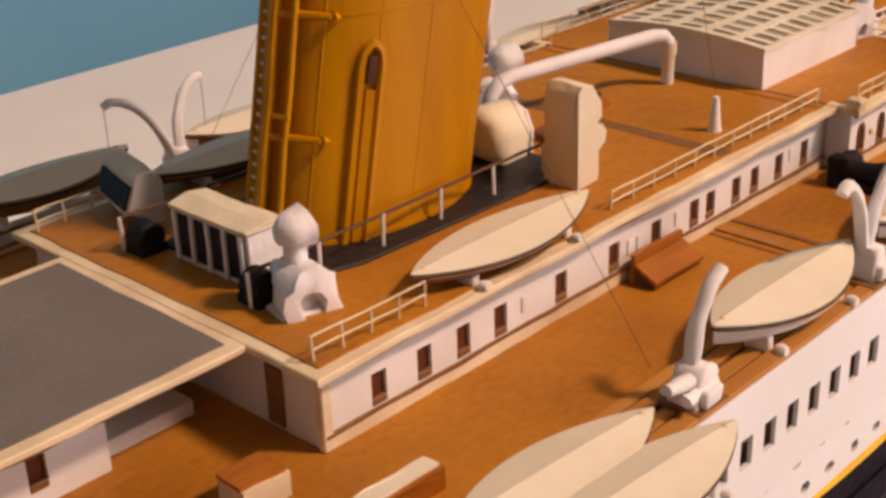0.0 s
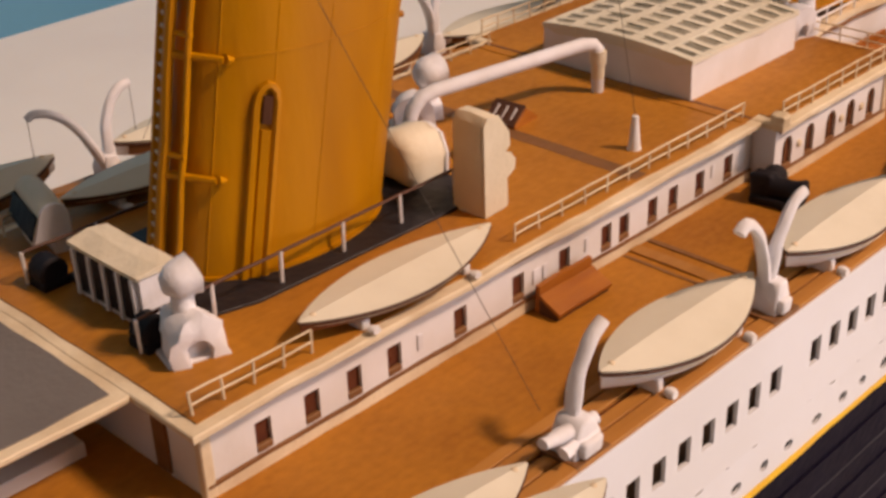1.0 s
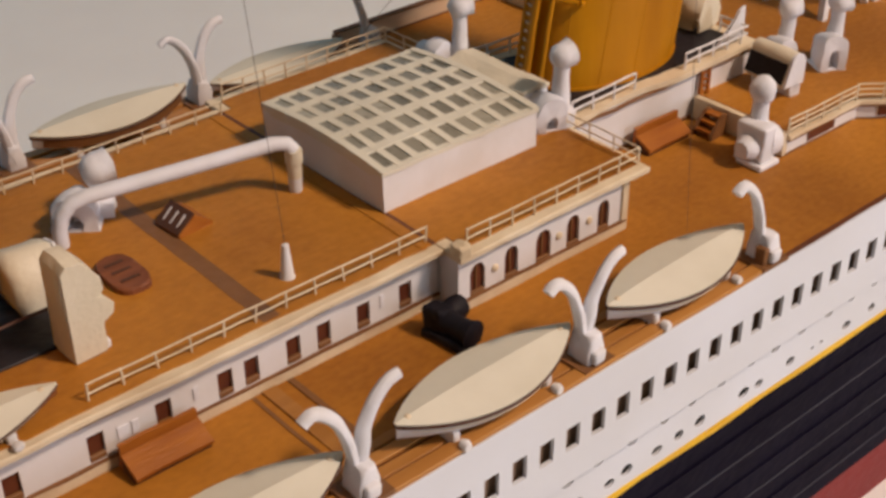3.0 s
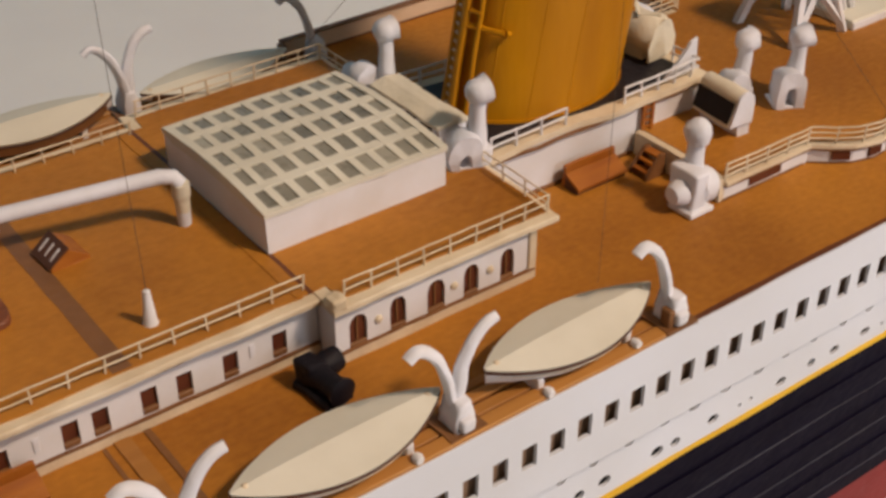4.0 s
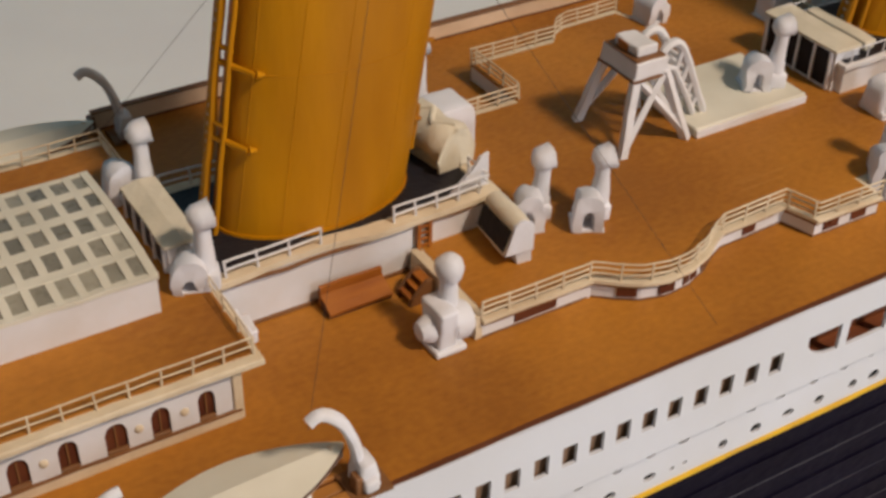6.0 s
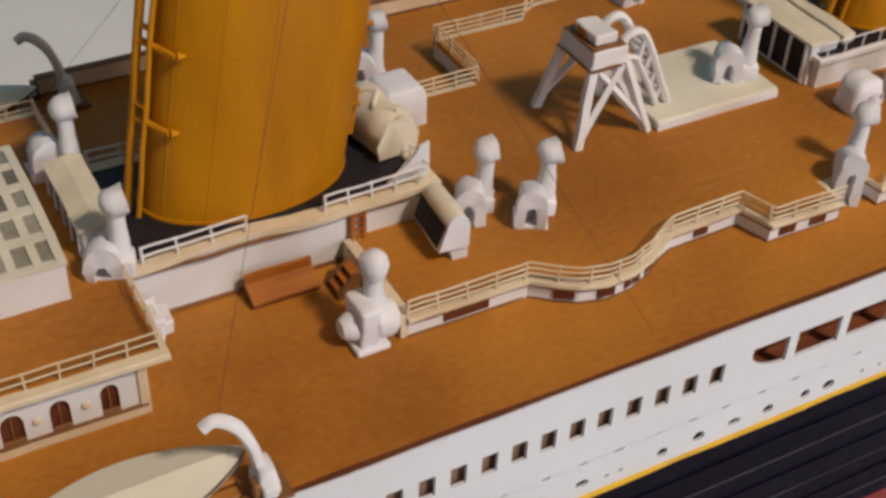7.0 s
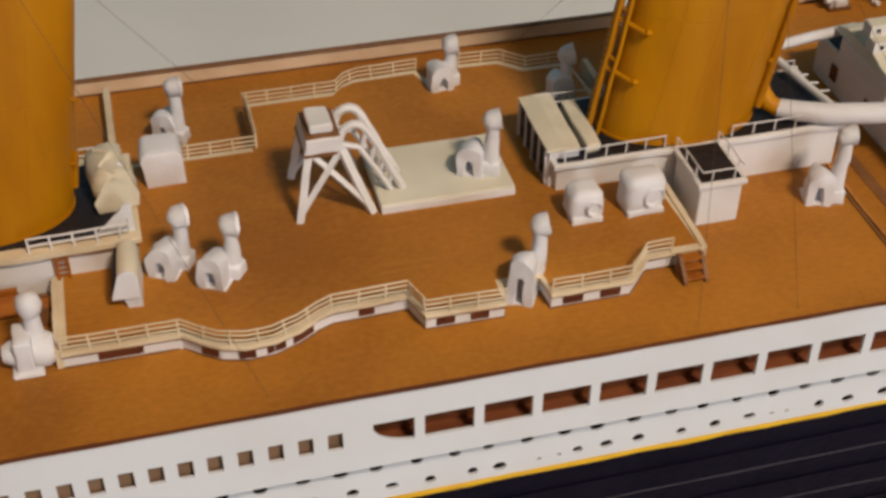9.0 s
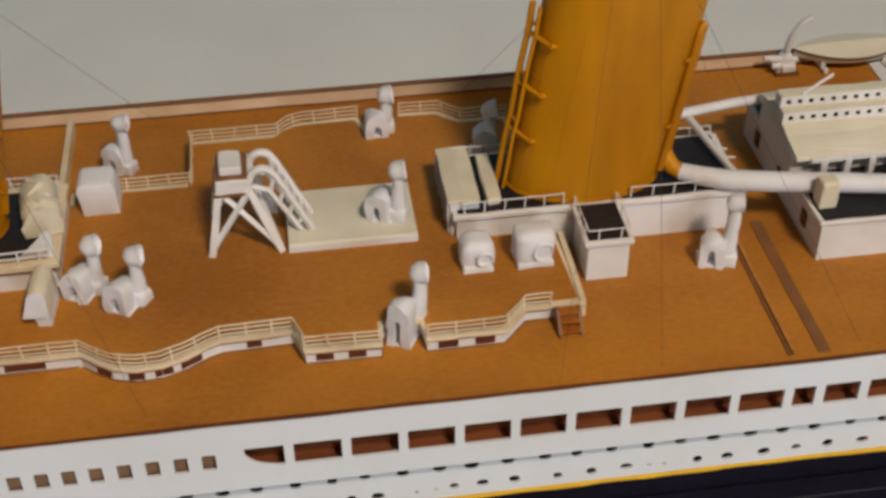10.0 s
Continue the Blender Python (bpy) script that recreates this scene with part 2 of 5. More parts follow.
def rod(bm, a, b, r0, r1=None, seg=8):
    """A round bar between two points, closed at both ends."""
    a, b = Vector(a), Vector(b)
    r1 = r0 if r1 is None else r1
    q = (b - a).to_track_quat("Z", "Y")
    rings = []
    for p, r in ((a, r0), (b, r1)):
        rings.append([bm.verts.new(p + q @ Vector((r * math.cos(i * math.tau / seg), r * math.sin(i * math.tau / seg), 0))) for i in range(seg)])
    bm.faces.new(rings[0][::-1]), bm.faces.new(rings[1])
    for i in range(seg):
        bm.faces.new((rings[0][i], rings[0][(i + 1) % seg], rings[1][(i + 1) % seg], rings[1][i]))
    return bm


def tube(bm, pts, radii, seg=10, flat=1.0):
    """A bar swept along points; radii one number or one a point."""
    pts = [Vector(p) for p in pts]
    rad = [radii] * len(pts) if isinstance(radii, (int, float)) else radii
    rings, side = [], None
    for i, p in enumerate(pts):
        d = (pts[min(i + 1, len(pts) - 1)] - pts[max(i - 1, 0)]).normalized()
        if side is None:
            side = d.cross(Vector((0, 0, 1)))
            if side.length < 0.1:
                side = d.cross(Vector((0, 1, 0)))
        side = (side - d * side.dot(d)).normalized()
        up = side.cross(d)
        rings.append([bm.verts.new(p + rad[i] * (side * math.cos(k * math.tau / seg) + up * flat * math.sin(k * math.tau / seg))) for k in range(seg)])
    bm.faces.new(rings[0][::-1]), bm.faces.new(rings[-1])
    for a, b in zip(rings, rings[1:]):
        for k in range(seg):
            bm.faces.new((a[k], a[(k + 1) % seg], b[(k + 1) % seg], b[k]))
    return bm


def smooth_path(pts, n=4):
    """A rounded path through points."""
    pts = [Vector(p) for p in pts]
    out = []
    for i in range(len(pts) - 1):
        p0, p1, p2, p3 = pts[max(i - 1, 0)], pts[i], pts[i + 1], pts[min(i + 2, len(pts) - 1)]
        for k in range(n):
            t = k / n
            out.append(0.5 * (2 * p1 + (p2 - p0) * t + (2 * p0 - 5 * p1 + 4 * p2 - p3) * t * t + (3 * p1 - p0 - 3 * p2 + p3) * t ** 3))
    return out + [pts[-1]]


def turned(bm, prof, at=(0, 0, 0), seg=16, turn=None):
    """A turned form: (radius, height) pairs round z, then turned by a matrix and set at a place."""
    m = Matrix.Translation(at) @ (turn or Matrix.Identity(4))
    rings = [[bm.verts.new(m @ Vector((max(r, 1e-3) * math.cos(k * math.tau / seg), max(r, 1e-3) * math.sin(k * math.tau / seg), z))) for k in range(seg)] for r, z in prof]
    bm.faces.new(rings[0][::-1]), bm.faces.new(rings[-1])
    for a, b in zip(rings, rings[1:]):
        for k in range(seg):
            bm.faces.new((a[k], a[(k + 1) % seg], b[(k + 1) % seg], b[k]))
    return bm


def arc(cx, cz, r, a0, a1, n):
    return [(cx + r * math.cos(radians(a0 + (a1 - a0) * i / n)), cz + r * math.sin(radians(a0 + (a1 - a0) * i / n))) for i in range(n + 1)]


def wall_with_openings(bm, x0, x1, z0, z1, openings, y, thick, out=-1):
    """A wall along x at y, going thick inwards, with openings that run through it. An opening: (xa, xb, low(x), high(x), columns)."""
    inner = y - out * thick
    def quad(*p):
        bm.faces.new([bm.verts.new(q) for q in p])
    cols, x = [], x0
    for xa, xb, lo, hi, n in sorted(openings, key=lambda o: o[0]):
        if xa > x + 1e-6:
            cols.append((x, xa, None))
        for i in range(n):
            cols.append((xa + (xb - xa) * i / n, xa + (xb - xa) * (i + 1) / n, (lo, hi, i == 0, i == n - 1)))
        x = xb
    if x < x1 - 1e-6:
        cols.append((x, x1, None))
    for a, b, o in cols:
        spans = [(z0, z0, z1, z1)] if o is None else [(z0, z0, o[0](b), o[0](a)), (o[1](a), o[1](b), z1, z1)]
        for la, lb, hb, ha in spans:
            for yy in (y, inner):
                quad((a, yy, la), (b, yy, lb), (b, yy, hb), (a, yy, ha))
        quad((a, y, z1), (b, y, z1), (b, inner, z1), (a, inner, z1))
        quad((a, y, z0), (b, y, z0), (b, inner, z0), (a, inner, z0))
        if o:
            for f in o[:2]:
                quad((a, y, f(a)), (b, y, f(b)), (b, inner, f(b)), (a, inner, f(a)))
            for xx, end in ((a, o[2]), (b, o[3])):
                if end:
                    quad((xx, y, o[0](xx)), (xx, inner, o[0](xx)), (xx, inner, o[1](xx)), (xx, y, o[1](xx)))
    for xx in (x0, x1):
        quad((xx, y, z0), (xx, inner, z0), (xx, inner, z1), (xx, y, z1))
    bmesh.ops.remove_doubles(bm, verts=bm.verts[:], dist=1e-4)
    return bm


def flat_opening(xa, xb, lo, hi):
    return (xa, xb, lambda x: lo, lambda x: hi, 1)


def arch_opening(xa, xb, lo, hi):
    c, r = (xa + xb) / 2, (xb - xa) / 2
    return (xa, xb, lambda x: lo, lambda x: hi - r + math.sqrt(max(r * r - (x - c) ** 2, 0)), 8)


def round_opening(c, z, rx, rz):
    h = lambda x: rz * math.sqrt(max(1 - ((x - c) / rx) ** 2, 0))
    return (c - rx, c + rx, lambda x: z - h(x), lambda x: z + h(x), 6)


CY = 26.55  # the ship's middle line


def far(y):
    return 2 * CY - y

# ---- the room ----
def slab(name, x0, x1, y0, y1, z0, z1, material, label, category=""):
    ob = part(name, box(B(), x0, x1, y0, y1, z0, z1), material)
    return tagged(ob, label, category or name.split("_")[0], kind="structure")


TZ = -21.0  # table top
slab("table_top", -140, 225, -18, 113, TZ - 3, TZ, TABLE, "pale grey table top under the ship model", "table")
slab("wall_north", -240, 236, 230, 236, -100, 240, WALLB, "light blue painted wall behind the table", "wall")
slab("wall_east", 230, 236, -226, 236, -100, 240, PLASTER, "plain pale plaster wall of the room", "wall")
slab("wall_west", -246, -240, -226, 236, -100, 240, PLASTER, "plain pale plaster wall of the room", "wall")
south = thing("wall_south", "pale plaster wall with a window opening", "wall", kind="structure")
for x0, x1, z0, z1 in ((-240, 90, -100, 240), (210, 230, -100, 240), (90, 210, -100, -20), (90, 210, 100, 240)):
    part("wall_piece", box(B(), x0, x1, -226, -220, z0, z1), PLASTER, south)
slab("floor", -246, 236, -226, 236, -106, -100, PLASTER, "plain grey-brown floor of the room", "floor")
slab("ceiling", -246, 236, -226, 236, 240, 246, PLASTER, "plain pale ceiling of the room", "ceiling")

# ---- hull and decks ----
HALF = CY - 15.38


def hull_outline(inset=0.0, x0=-60.0, x1=160.0):
    h = HALF - inset
    bow = [(x1 - inset, 0), (146, 3.4), (132, 7.6), (120, 10.3), (108, 11.6), (96, HALF)]
    stern = [(-8, HALF), (-22, 11.0), (-36, 9.2), (-48, 6.4), (-56, 3.2), (x0 + inset, 0)]
    near = [(x, CY - max(w * h / HALF, 0)) for x, w in (stern[::-1] + bow[::-1])]
    return near + [(x, far(y)) for x, y in near[-2:0:-1]]


W_PITCH, W_Z0, W_Z1 = 1.05, -2.24, -1.40
hull = thing("ship_hull", "long liner model hull, white above, black below, yellow line between", "ship hull", kind="structure")


def hull_windows():
    rows = []
    for i in range(64):
        if i != 29:
            c = 61.21 - W_PITCH * i
            c += float(np.interp(c, (23, 29, 45, 53, 57, 61), (0.0, 0.12, 0.0, -0.05, -0.17, -0.09)))
            rows.append(flat_opening(c - 0.27, c + 0.27, W_Z0, W_Z1))
    rows.append((62.5, 64.02, lambda x: -1.42 - 0.95 * math.sqrt(max(0, 1 - ((64.02 - x) / 1.56) ** 2)), lambda x: -1.27, 8))
    for k in range(1, 10):
        r = 64.02 + 2.232 * k
        rows.append(flat_opening(r - 1.86, r, -2.39, -1.27))
    for a, b in ((84.5, 85.42), (85.82, 87.3), (87.7, 89.3), (89.7, 91.6), (92.0, 93.9)):
        rows.append(flat_opening(a, b, -2.36, -1.27))
    return rows


OPEN_ROW = hull_windows()
LEDGE = 0.80  # the lower side stands this far in behind the upper plating
PORT_LOW = []
for x in (*np.arange(-4.2, 27.5, 1.55), 28.26, 29.63, 31.13, 32.47, 34.1, 35.7, 36.94, 38.41, 39.82, 40.62, 42.06, 43.13, 44.21, 46.51, 47.35, 49.1, 52.49, 54.06, 55.3, 56.98, 60.24, 61.75, 63.28, 64.8, 66.49, 67.58, 70.77, 71.97, 73.32, 75.15, 76.6, 78.1, 81.2, 82.5, 84.12, 85.54, 86.95, 88.51, 90.0, 91.5, 93.0):
    PORT_LOW.append(round_opening(x, -5.74 + 0.05 * math.sin(x * 5), 0.26 + 0.04 * math.sin(x * 3), 0.20 + 0.03 * math.sin(x * 11)))
for x in (50.4, 50.95, 57.96, 58.52, 69.18, 70.0, 79.1, 79.75):
    PORT_LOW.append(round_opening(x, -5.78, 0.12, 0.08))
PORT_HIGH = [round_opening(1.2 + 1.466 * i + 0.08 * math.sin(i * 4.3), -4.49 + 0.03 * math.sin(i * 2.7), 0.28 + 0.04 * math.sin(i * 7.1), 0.25 + 0.03 * math.sin(i * 5.0)) for i in range(64)]
for side, out in ((CY - HALF, -1), (CY + HALF, 1)):
    s = out
    low = side - s * LEDGE

    def inward(z):
        """The black side leans in a little towards the keel."""
        return low - s * 0.142 * (-6.45 - z)

    part("side_plating", wall_with_openings(B(), -8, 96, -3.5, 0.0, OPEN_ROW, side, 0.13, out), HULLW, hull, "white side with a row of square windows")
    part("ledge", box(B(), -8, 96, min(side - s * 0.13, low - s * 0.1), max(side - s * 0.13, low - s * 0.1), -3.46, -3.34), HULLW, hull, "underside of the upper plating")
    part("side_plating", wall_with_openings(B(), -8, 96, -5.0, -3.46, PORT_HIGH, low, 0.1, out), HULLW, hull)
    part("side_plating", wall_with_openings(B(), -8, 96, -6.33, -5.0, PORT_LOW, low, 0.12, out), HULLW, hull, "white side with small round portholes")
    bw = B()
    top, thick = (0.05, 0.07) if s < 0 else (0.72, 0.16)
    profile_along(bw, [(side, 0.0), (side, top), (side - s * thick, top - 0.015), (side - s * thick, 0.0)], 45.75, 96)
    if s > 0:
        part("bulwark_cap", box(B(), 45.75, 96, side - 0.26, side + 0.06, top, top + 0.07, 0.02), SILL, hull, "brown capping rail")
    part("bulwark", bw, HULLW if s < 0 else LITCREAM, hull, "low bulwark along the deck edge", wob=0.035, size=2.5)
    part("stripe", box(B(), -8, 96, low + min(s * 0.05, -s * 0.1), low + max(s * 0.05, -s * 0.1), -6.54, -6.335), STRIPE, hull, "hand-painted yellow line", wob=0.05, size=1.8)
    # black plating in overlapping strakes
    edges = (-6.55, -8.0, -9.55, -11.1, -12.65, -14.15, -15.6, -17.0)
    for k, (z1, z0) in enumerate(zip(edges, edges[1:])):
        d = 0.07 * (k % 2)
        part("strake", profile_along(B(), [(inward(z0) + s * d, z0), (inward(z1) + s * d, z1), (inward(z1) - s * 0.3, z1), (inward(z0) - s * 0.3, z0)], -8, 96), HULLB, hull, wob=0.04, size=3.0, step=2.5)
        if k in (2, 4, 6):
            y = inward(z1) + s * 0.06
            part("plate_edge", rod(B(), (-8, y, z1), (96, y, z1), 0.055, seg=6), WORN, hull, "worn grey plate edge", wob=0.03, size=2.0, step=2.0)
    part("lower_side", profile_along(B(), [(inward(TZ), TZ), (inward(-17.0), -17.0), (inward(-17.0) - s * 0.3, -17.0), (inward(TZ) - s * 0.3, TZ)], -8, 96), RED, hull, "red underwater side")
    # what lies behind the windows
    part("inner_wall", box(B(), -8, 62.2, side - s * 0.34 - 0.05, side - s * 0.34 + 0.05, -2.9, -0.3), INNER, hull)
    part("promenade_wall", box(B(), 62.2, 96, side - s * 1.0 - 0.05, side - s * 1.0 + 0.05, -2.9, -0.3), PROM, hull, "red-brown inner wall")
    part("inner_floor", box(B(), -8, 62.2, min(side - s * 0.17, side - s * 0.28), max(side - s * 0.17, side - s * 0.28), -2.9, -2.5), INNER, hull)
    part("promenade_floor", box(B(), 62.2, 96, min(side - s * 0.17, side - s * 1.3), max(side - s * 0.17, side - s * 1.3), -2.95, -2.75), PROM, hull)
    part("waterway", box(B(), 45.8, 96, min(side - s * (thick + 0.005), side - s * 0.28), max(side - s * (thick + 0.005), side - s * 0.28), 0.0, 0.035), WATERWAY, hull, "brown waterway strip", wob=0.05, size=2.0, up=0.2)
    # black sheet added to give the portholes their inner shade
    part("port_shade_sheet", box(B(), -8, 96, low - s * 0.3 - 0.05, low - s * 0.3 + 0.05, -6.3, -3.5), BLACK, hull)
# bow and stern ends
for name, z0, z1, material in (("end_plating", -6.33, 0.1, HULLW), ("end_plating", -17.0, -6.33, HULLB), ("end_plating", TZ, -17.0, RED)):
    out = hull_outline()
    half = len(out) // 2
    near = out[: half + 1]
    for pts in ([p for p in near if p[0] <= -8], [p for p in near if p[0] >= 96]):
        loop = pts + [(x, far(y)) for x, y in pts[::-1] if abs(y - CY) > 0.01]
        part(name, prism(B(), loop, z0, z1), material, hull)

deck = part("deck", prism(B(), [(-8, 15.54), (96, 15.54), (96, far(15.54)), (-8, far(15.54))], -0.3, 0.0), DECK)
tagged(deck, "orange-brown stained wooden boat deck with faint plank lines", "deck", kind="structure")
for s in (0, 1):
    for k, (y0, y1, z) in enumerate(((15.40, 15.86, 0.15), (15.97, 16.36, 0.09), (16.47, 16.86, 0.14), (16.97, 17.3, 0.08))):
        a, b = (y0, y1) if not s else (far(y1), far(y0))
        part("margin_plank", box(B(), -8, 45.7, a, b, 0.0, z, 0.02), PLANK, deck, "lighter brown edge plank", wob=0.03, size=2.2)
    a, b = (15.5, 17.28) if not s else (far(17.28), far(15.5))
    part("plank_bed", box(B(), -8, 45.7, a, b, -0.02, 0.015), WATERWAY, deck, "dark gaps between the edge planks")
    y = 15.72 if not s else far(15.72)
    part("end_post", box(B(), 45.55, 45.8, y - 0.2, y + 0.2, 0.0, 0.75, 0.04), SILL, deck, "dark brown end block")
# painted athwart seams on the decks
for x, y0, y1, w in ((85.75, 15.95, 24.6, 0.5), (31.45, 17.4, 20.85, 0.2), (30.2, 17.4, 20.85, 0.12)):
    part("seam_strip", box(B(), x - w / 2, x + w / 2, y0, y1, 0.0, 0.02 if w < 0.2 else 0.04), SILL, deck, "scored athwart deck seam", wob=0.05, size=1.6, up=0.1)
part("low_coaming", box(B(), 84.42, 84.58, 15.95, 24.2, 0.0, 0.12), PLANK, deck, "low pale wooden coaming across the deck", wob=0.05, size=0.8)
part("coaming_foot", box(B(), 84.24, 84.36, 15.95, 24.2, 0.0, 0.07), SILL, deck, wob=0.04, size=0.8, up=0.2)
part("low_coaming", box(B(), 30.5, 30.95, 17.4, 20.88, 0.0, 0.05), PLANK, deck, "low pale wooden coaming across the deck", wob=0.03, size=0.8)


# ---- deckhouses ----
def house_side(house, x0, x1, y, z0, z1, wins, arch, out, trim=True):
    ops = [(arch_opening if arch else flat_opening)(a, b, lo, hi) for a, b, lo, hi in wins]
    part("wall", wall_with_openings(B(), x0, x1, z0, z1, ops, y, 0.14, out), WHITE, house)
    for a, b, lo, hi in wins:
        w = part("window", box(B(), a - 0.05, b + 0.05, min(y - out * 0.11, y - out * 0.17), max(y - out * 0.11, y - out * 0.17), lo - 0.05, hi + 0.05), WINDOW, house, "dark brown window")
        if arch:
            part("glazing_bar", box(B(), (a + b) / 2 - 0.025, (a + b) / 2 + 0.025, min(y - out * 0.06, y - out * 0.11), max(y - out * 0.06, y - out * 0.11), lo, hi - 0.02), SILL, w)
        part("sill", box(B(), a + 0.01, b - 0.01, min(y + out * 0.02, y - out * 0.11), max(y + out * 0.02, y - out * 0.11), lo - 0.03, lo + 0.16, 0.02), SILL, w, "red-brown sill board")
    if trim:
        part("base_board", box(B(), x0, x1, min(y, y + out * 0.07), max(y, y + out * 0.07), z0, z0 + 0.33), CREAM, house, "cream base board", wob=0.035, size=1.0)
        part("base_line", box(B(), x0, x1, min(y, y + out * 0.09), max(y, y + out * 0.09), z0 + 0.33, z0 + 0.40), SILL, house, "thin brown line", wob=0.04, size=0.7)


def house_end(house, x, y0, y1, z0, z1, out, material=WHITE):
    part("end_wall", box(B(), min(x, x - out * 0.14), max(x, x - out * 0.14), y0 + 0.14, y1 - 0.14, z0, z1), material, house)


def house_roof(house, outline, z0, z1, inset, top, top_label, rim=CREAM):
    """A roof board with a painted rim and a flush surface within it."""
    part("roof", prism(B(), outline, z0, z1, 0.03), rim, house, "cream roof edge", wob=0.07, size=1.4, up=0.15)
    cx = sum(p[0] for p in outline) / len(outline)
    cy = sum(p[1] for p in outline) / len(outline)
    xs, ys = max(abs(p[0] - cx) for p in outline), max(abs(p[1] - cy) for p in outline)
    part("roof_surface", prism(B(), [(cx + (x - cx) * (1 - inset / xs), cy + (y - cy) * (1 - inset / ys)) for x, y in outline], z1 - 0.02, z1 + 0.035), top, house, top_label, wob=0.09, size=1.1, up=0.08)


def rect(x0, x1, y0):
    return [(x0, y0), (x1, y0), (x1, far(y0)), (x0, far(y0))]


def eave_line(house, x0, x1, y, z):
    for yy in (y, far(y)):
        part("eave_line", box(B(), x0, x1, yy - 0.04, yy + 0.04, z - 0.10, z - 0.005), SILL, house, "thin brown line under the roof edge", wob=0.05, size=0.9)


H1 = [(x, x + 0.47, 0.46, 1.26) for x in (16.66, 18.12, 19.46, 20.80, 23.16, 25.42, 27.36, 29.24, 30.08, 31.46, 32.50, 33.90, 35.45)]
aft_house = thing("deckhouse", "long white deckhouse with brown windows and wooden roof deck", "deckhouse", kind="structure")
for y, out in ((20.95, -1), (far(20.95), 1)):
    house_side(aft_house, 15.2, 36.95, y, 0, 1.95, H1, False, out)
house_end(aft_house, 15.2, 20.95, far(20.95), 0, 1.95, -1)
house_end(aft_house, 36.95, 20.95, far(20.95), 0, 1.95, 1)
house_roof(aft_house, rect(14.8, 36.85, 20.55), 1.95, 2.12, 0.34, DECK, "orange-brown wooden roof deck")
eave_line(aft_house, 14.9, 36.8, 20.72, 1.95)
part("corner_post", box(B(), 15.12, 15.42, 20.86, 21.1, 0, 1.95, 0.03), CREAM, aft_house)
part("door", box(B(), 15.12, 15.19, 22.2, 22.75, 0.1, 1.6, 0.02), SILL, aft_house, "brown door in the end wall")
part("roof_seam", box(B(), 30.85, 31.4, 21.0, far(21.0), 2.14, 2.163), SILL, aft_house, "brown seam across the roof deck", wob=0.04, size=1.0, up=0.1)

H2 = [(37.46, 38.06, 0.34, 1.46), (38.86, 39.42, 0.34, 1.46), (40.18, 40.82, 0.34, 1.46), (41.52, 42.08, 0.34, 1.46), (42.92, 43.44, 0.34, 1.46)]
mid_house = thing("deckhouse", "white deckhouse with arched brown windows and railed roof", "deckhouse", kind="structure")
for y, out in ((20.1, -1), (far(20.1), 1)):
    house_side(mid_house, 37.0, 44.2, y, 0, 1.95, H2, True, out)
    part("corner_post", box(B(), 43.98, 44.28, y - 0.08 * (1 if out < 0 else 2), y + 0.08 * (2 if out < 0 else 1), 0, 1.95, 0.03), CREAM, mid_house)
house_end(mid_house, 37.0, 20.1, far(20.1), 0, 1.95, -1)
house_end(mid_house, 44.2, 20.1, far(20.1), 0, 1.95, 1)
house_roof(mid_house, [(36.86, 19.8), (44.95, 19.8), (45.0, 22.5), (45.0, far(22.5)), (44.95, far(19.8)), (36.86, far(19.8))], 1.95, 2.14, 0.4, DECK, "orange-brown wooden roof deck")
eave_line(mid_house, 36.95, 44.8, 19.95, 1.95)

for x in (38.45, 41.15, 42.5):
    part("wall_lamp", turned(B(), [(0.13, 0.0), (0.12, 0.06), (0.06, 0.09)], (x, 20.1, 1.0), 10, pose(0, 0, 0, 90, 0, 0)), CREAM, mid_house, "small round wall lamp")

part("roof_joint", box(B(), 36.3, 37.35, 20.95, far(20.95), 2.09, 2.182), DECK, mid_house, "wooden deck over the joint of the two roofs", wob=0.03, size=1.0, up=0.05)
part("joint_line", box(B(), 36.72, 36.86, 20.9, far(20.9), 2.15, 2.192), WATERWAY, mid_house, "dark brown joint line", wob=0.05, size=0.9, up=0.05)

part("corner_lump", box(B(), 36.75, 37.2, 19.75, 20.25, 2.08, 2.5, 0.1, 2), CREAM, mid_house, "cream lump at the roof corner", wob=0.12, size=0.4, step=0.2)
for x, z, w in ((21.9, 0.95, 0.09), (26.4, 0.92, 0.16), (26.75, 0.92, 0.10), (28.55, 1.0, 0.08), (34.8, 1.05, 0.08)):
    part("wall_plate", box(B(), x - w, x + w, 20.91, 20.95, z - 0.22, z + 0.22, 0.01), ROUGHW, aft_house, "faint raised plate on the wall")
fold = thing("paper_fold", "crumpled white fold against the deckhouse end", "fitting", (45.2, 22.65, 0))
part("fold", box(B(), -0.30, 0.28, -0.5, 0.6, 0.0, 1.3, 0.08, 2), ROUGHW, fold, wob=0.16, size=0.5, step=0.25)
part("step", box(B(), 0.2, 0.6, -0.4, 0.5, 0.55, 1.05, 0.06, 2), ROUGHW, fold, wob=0.12, size=0.4, step=0.25)

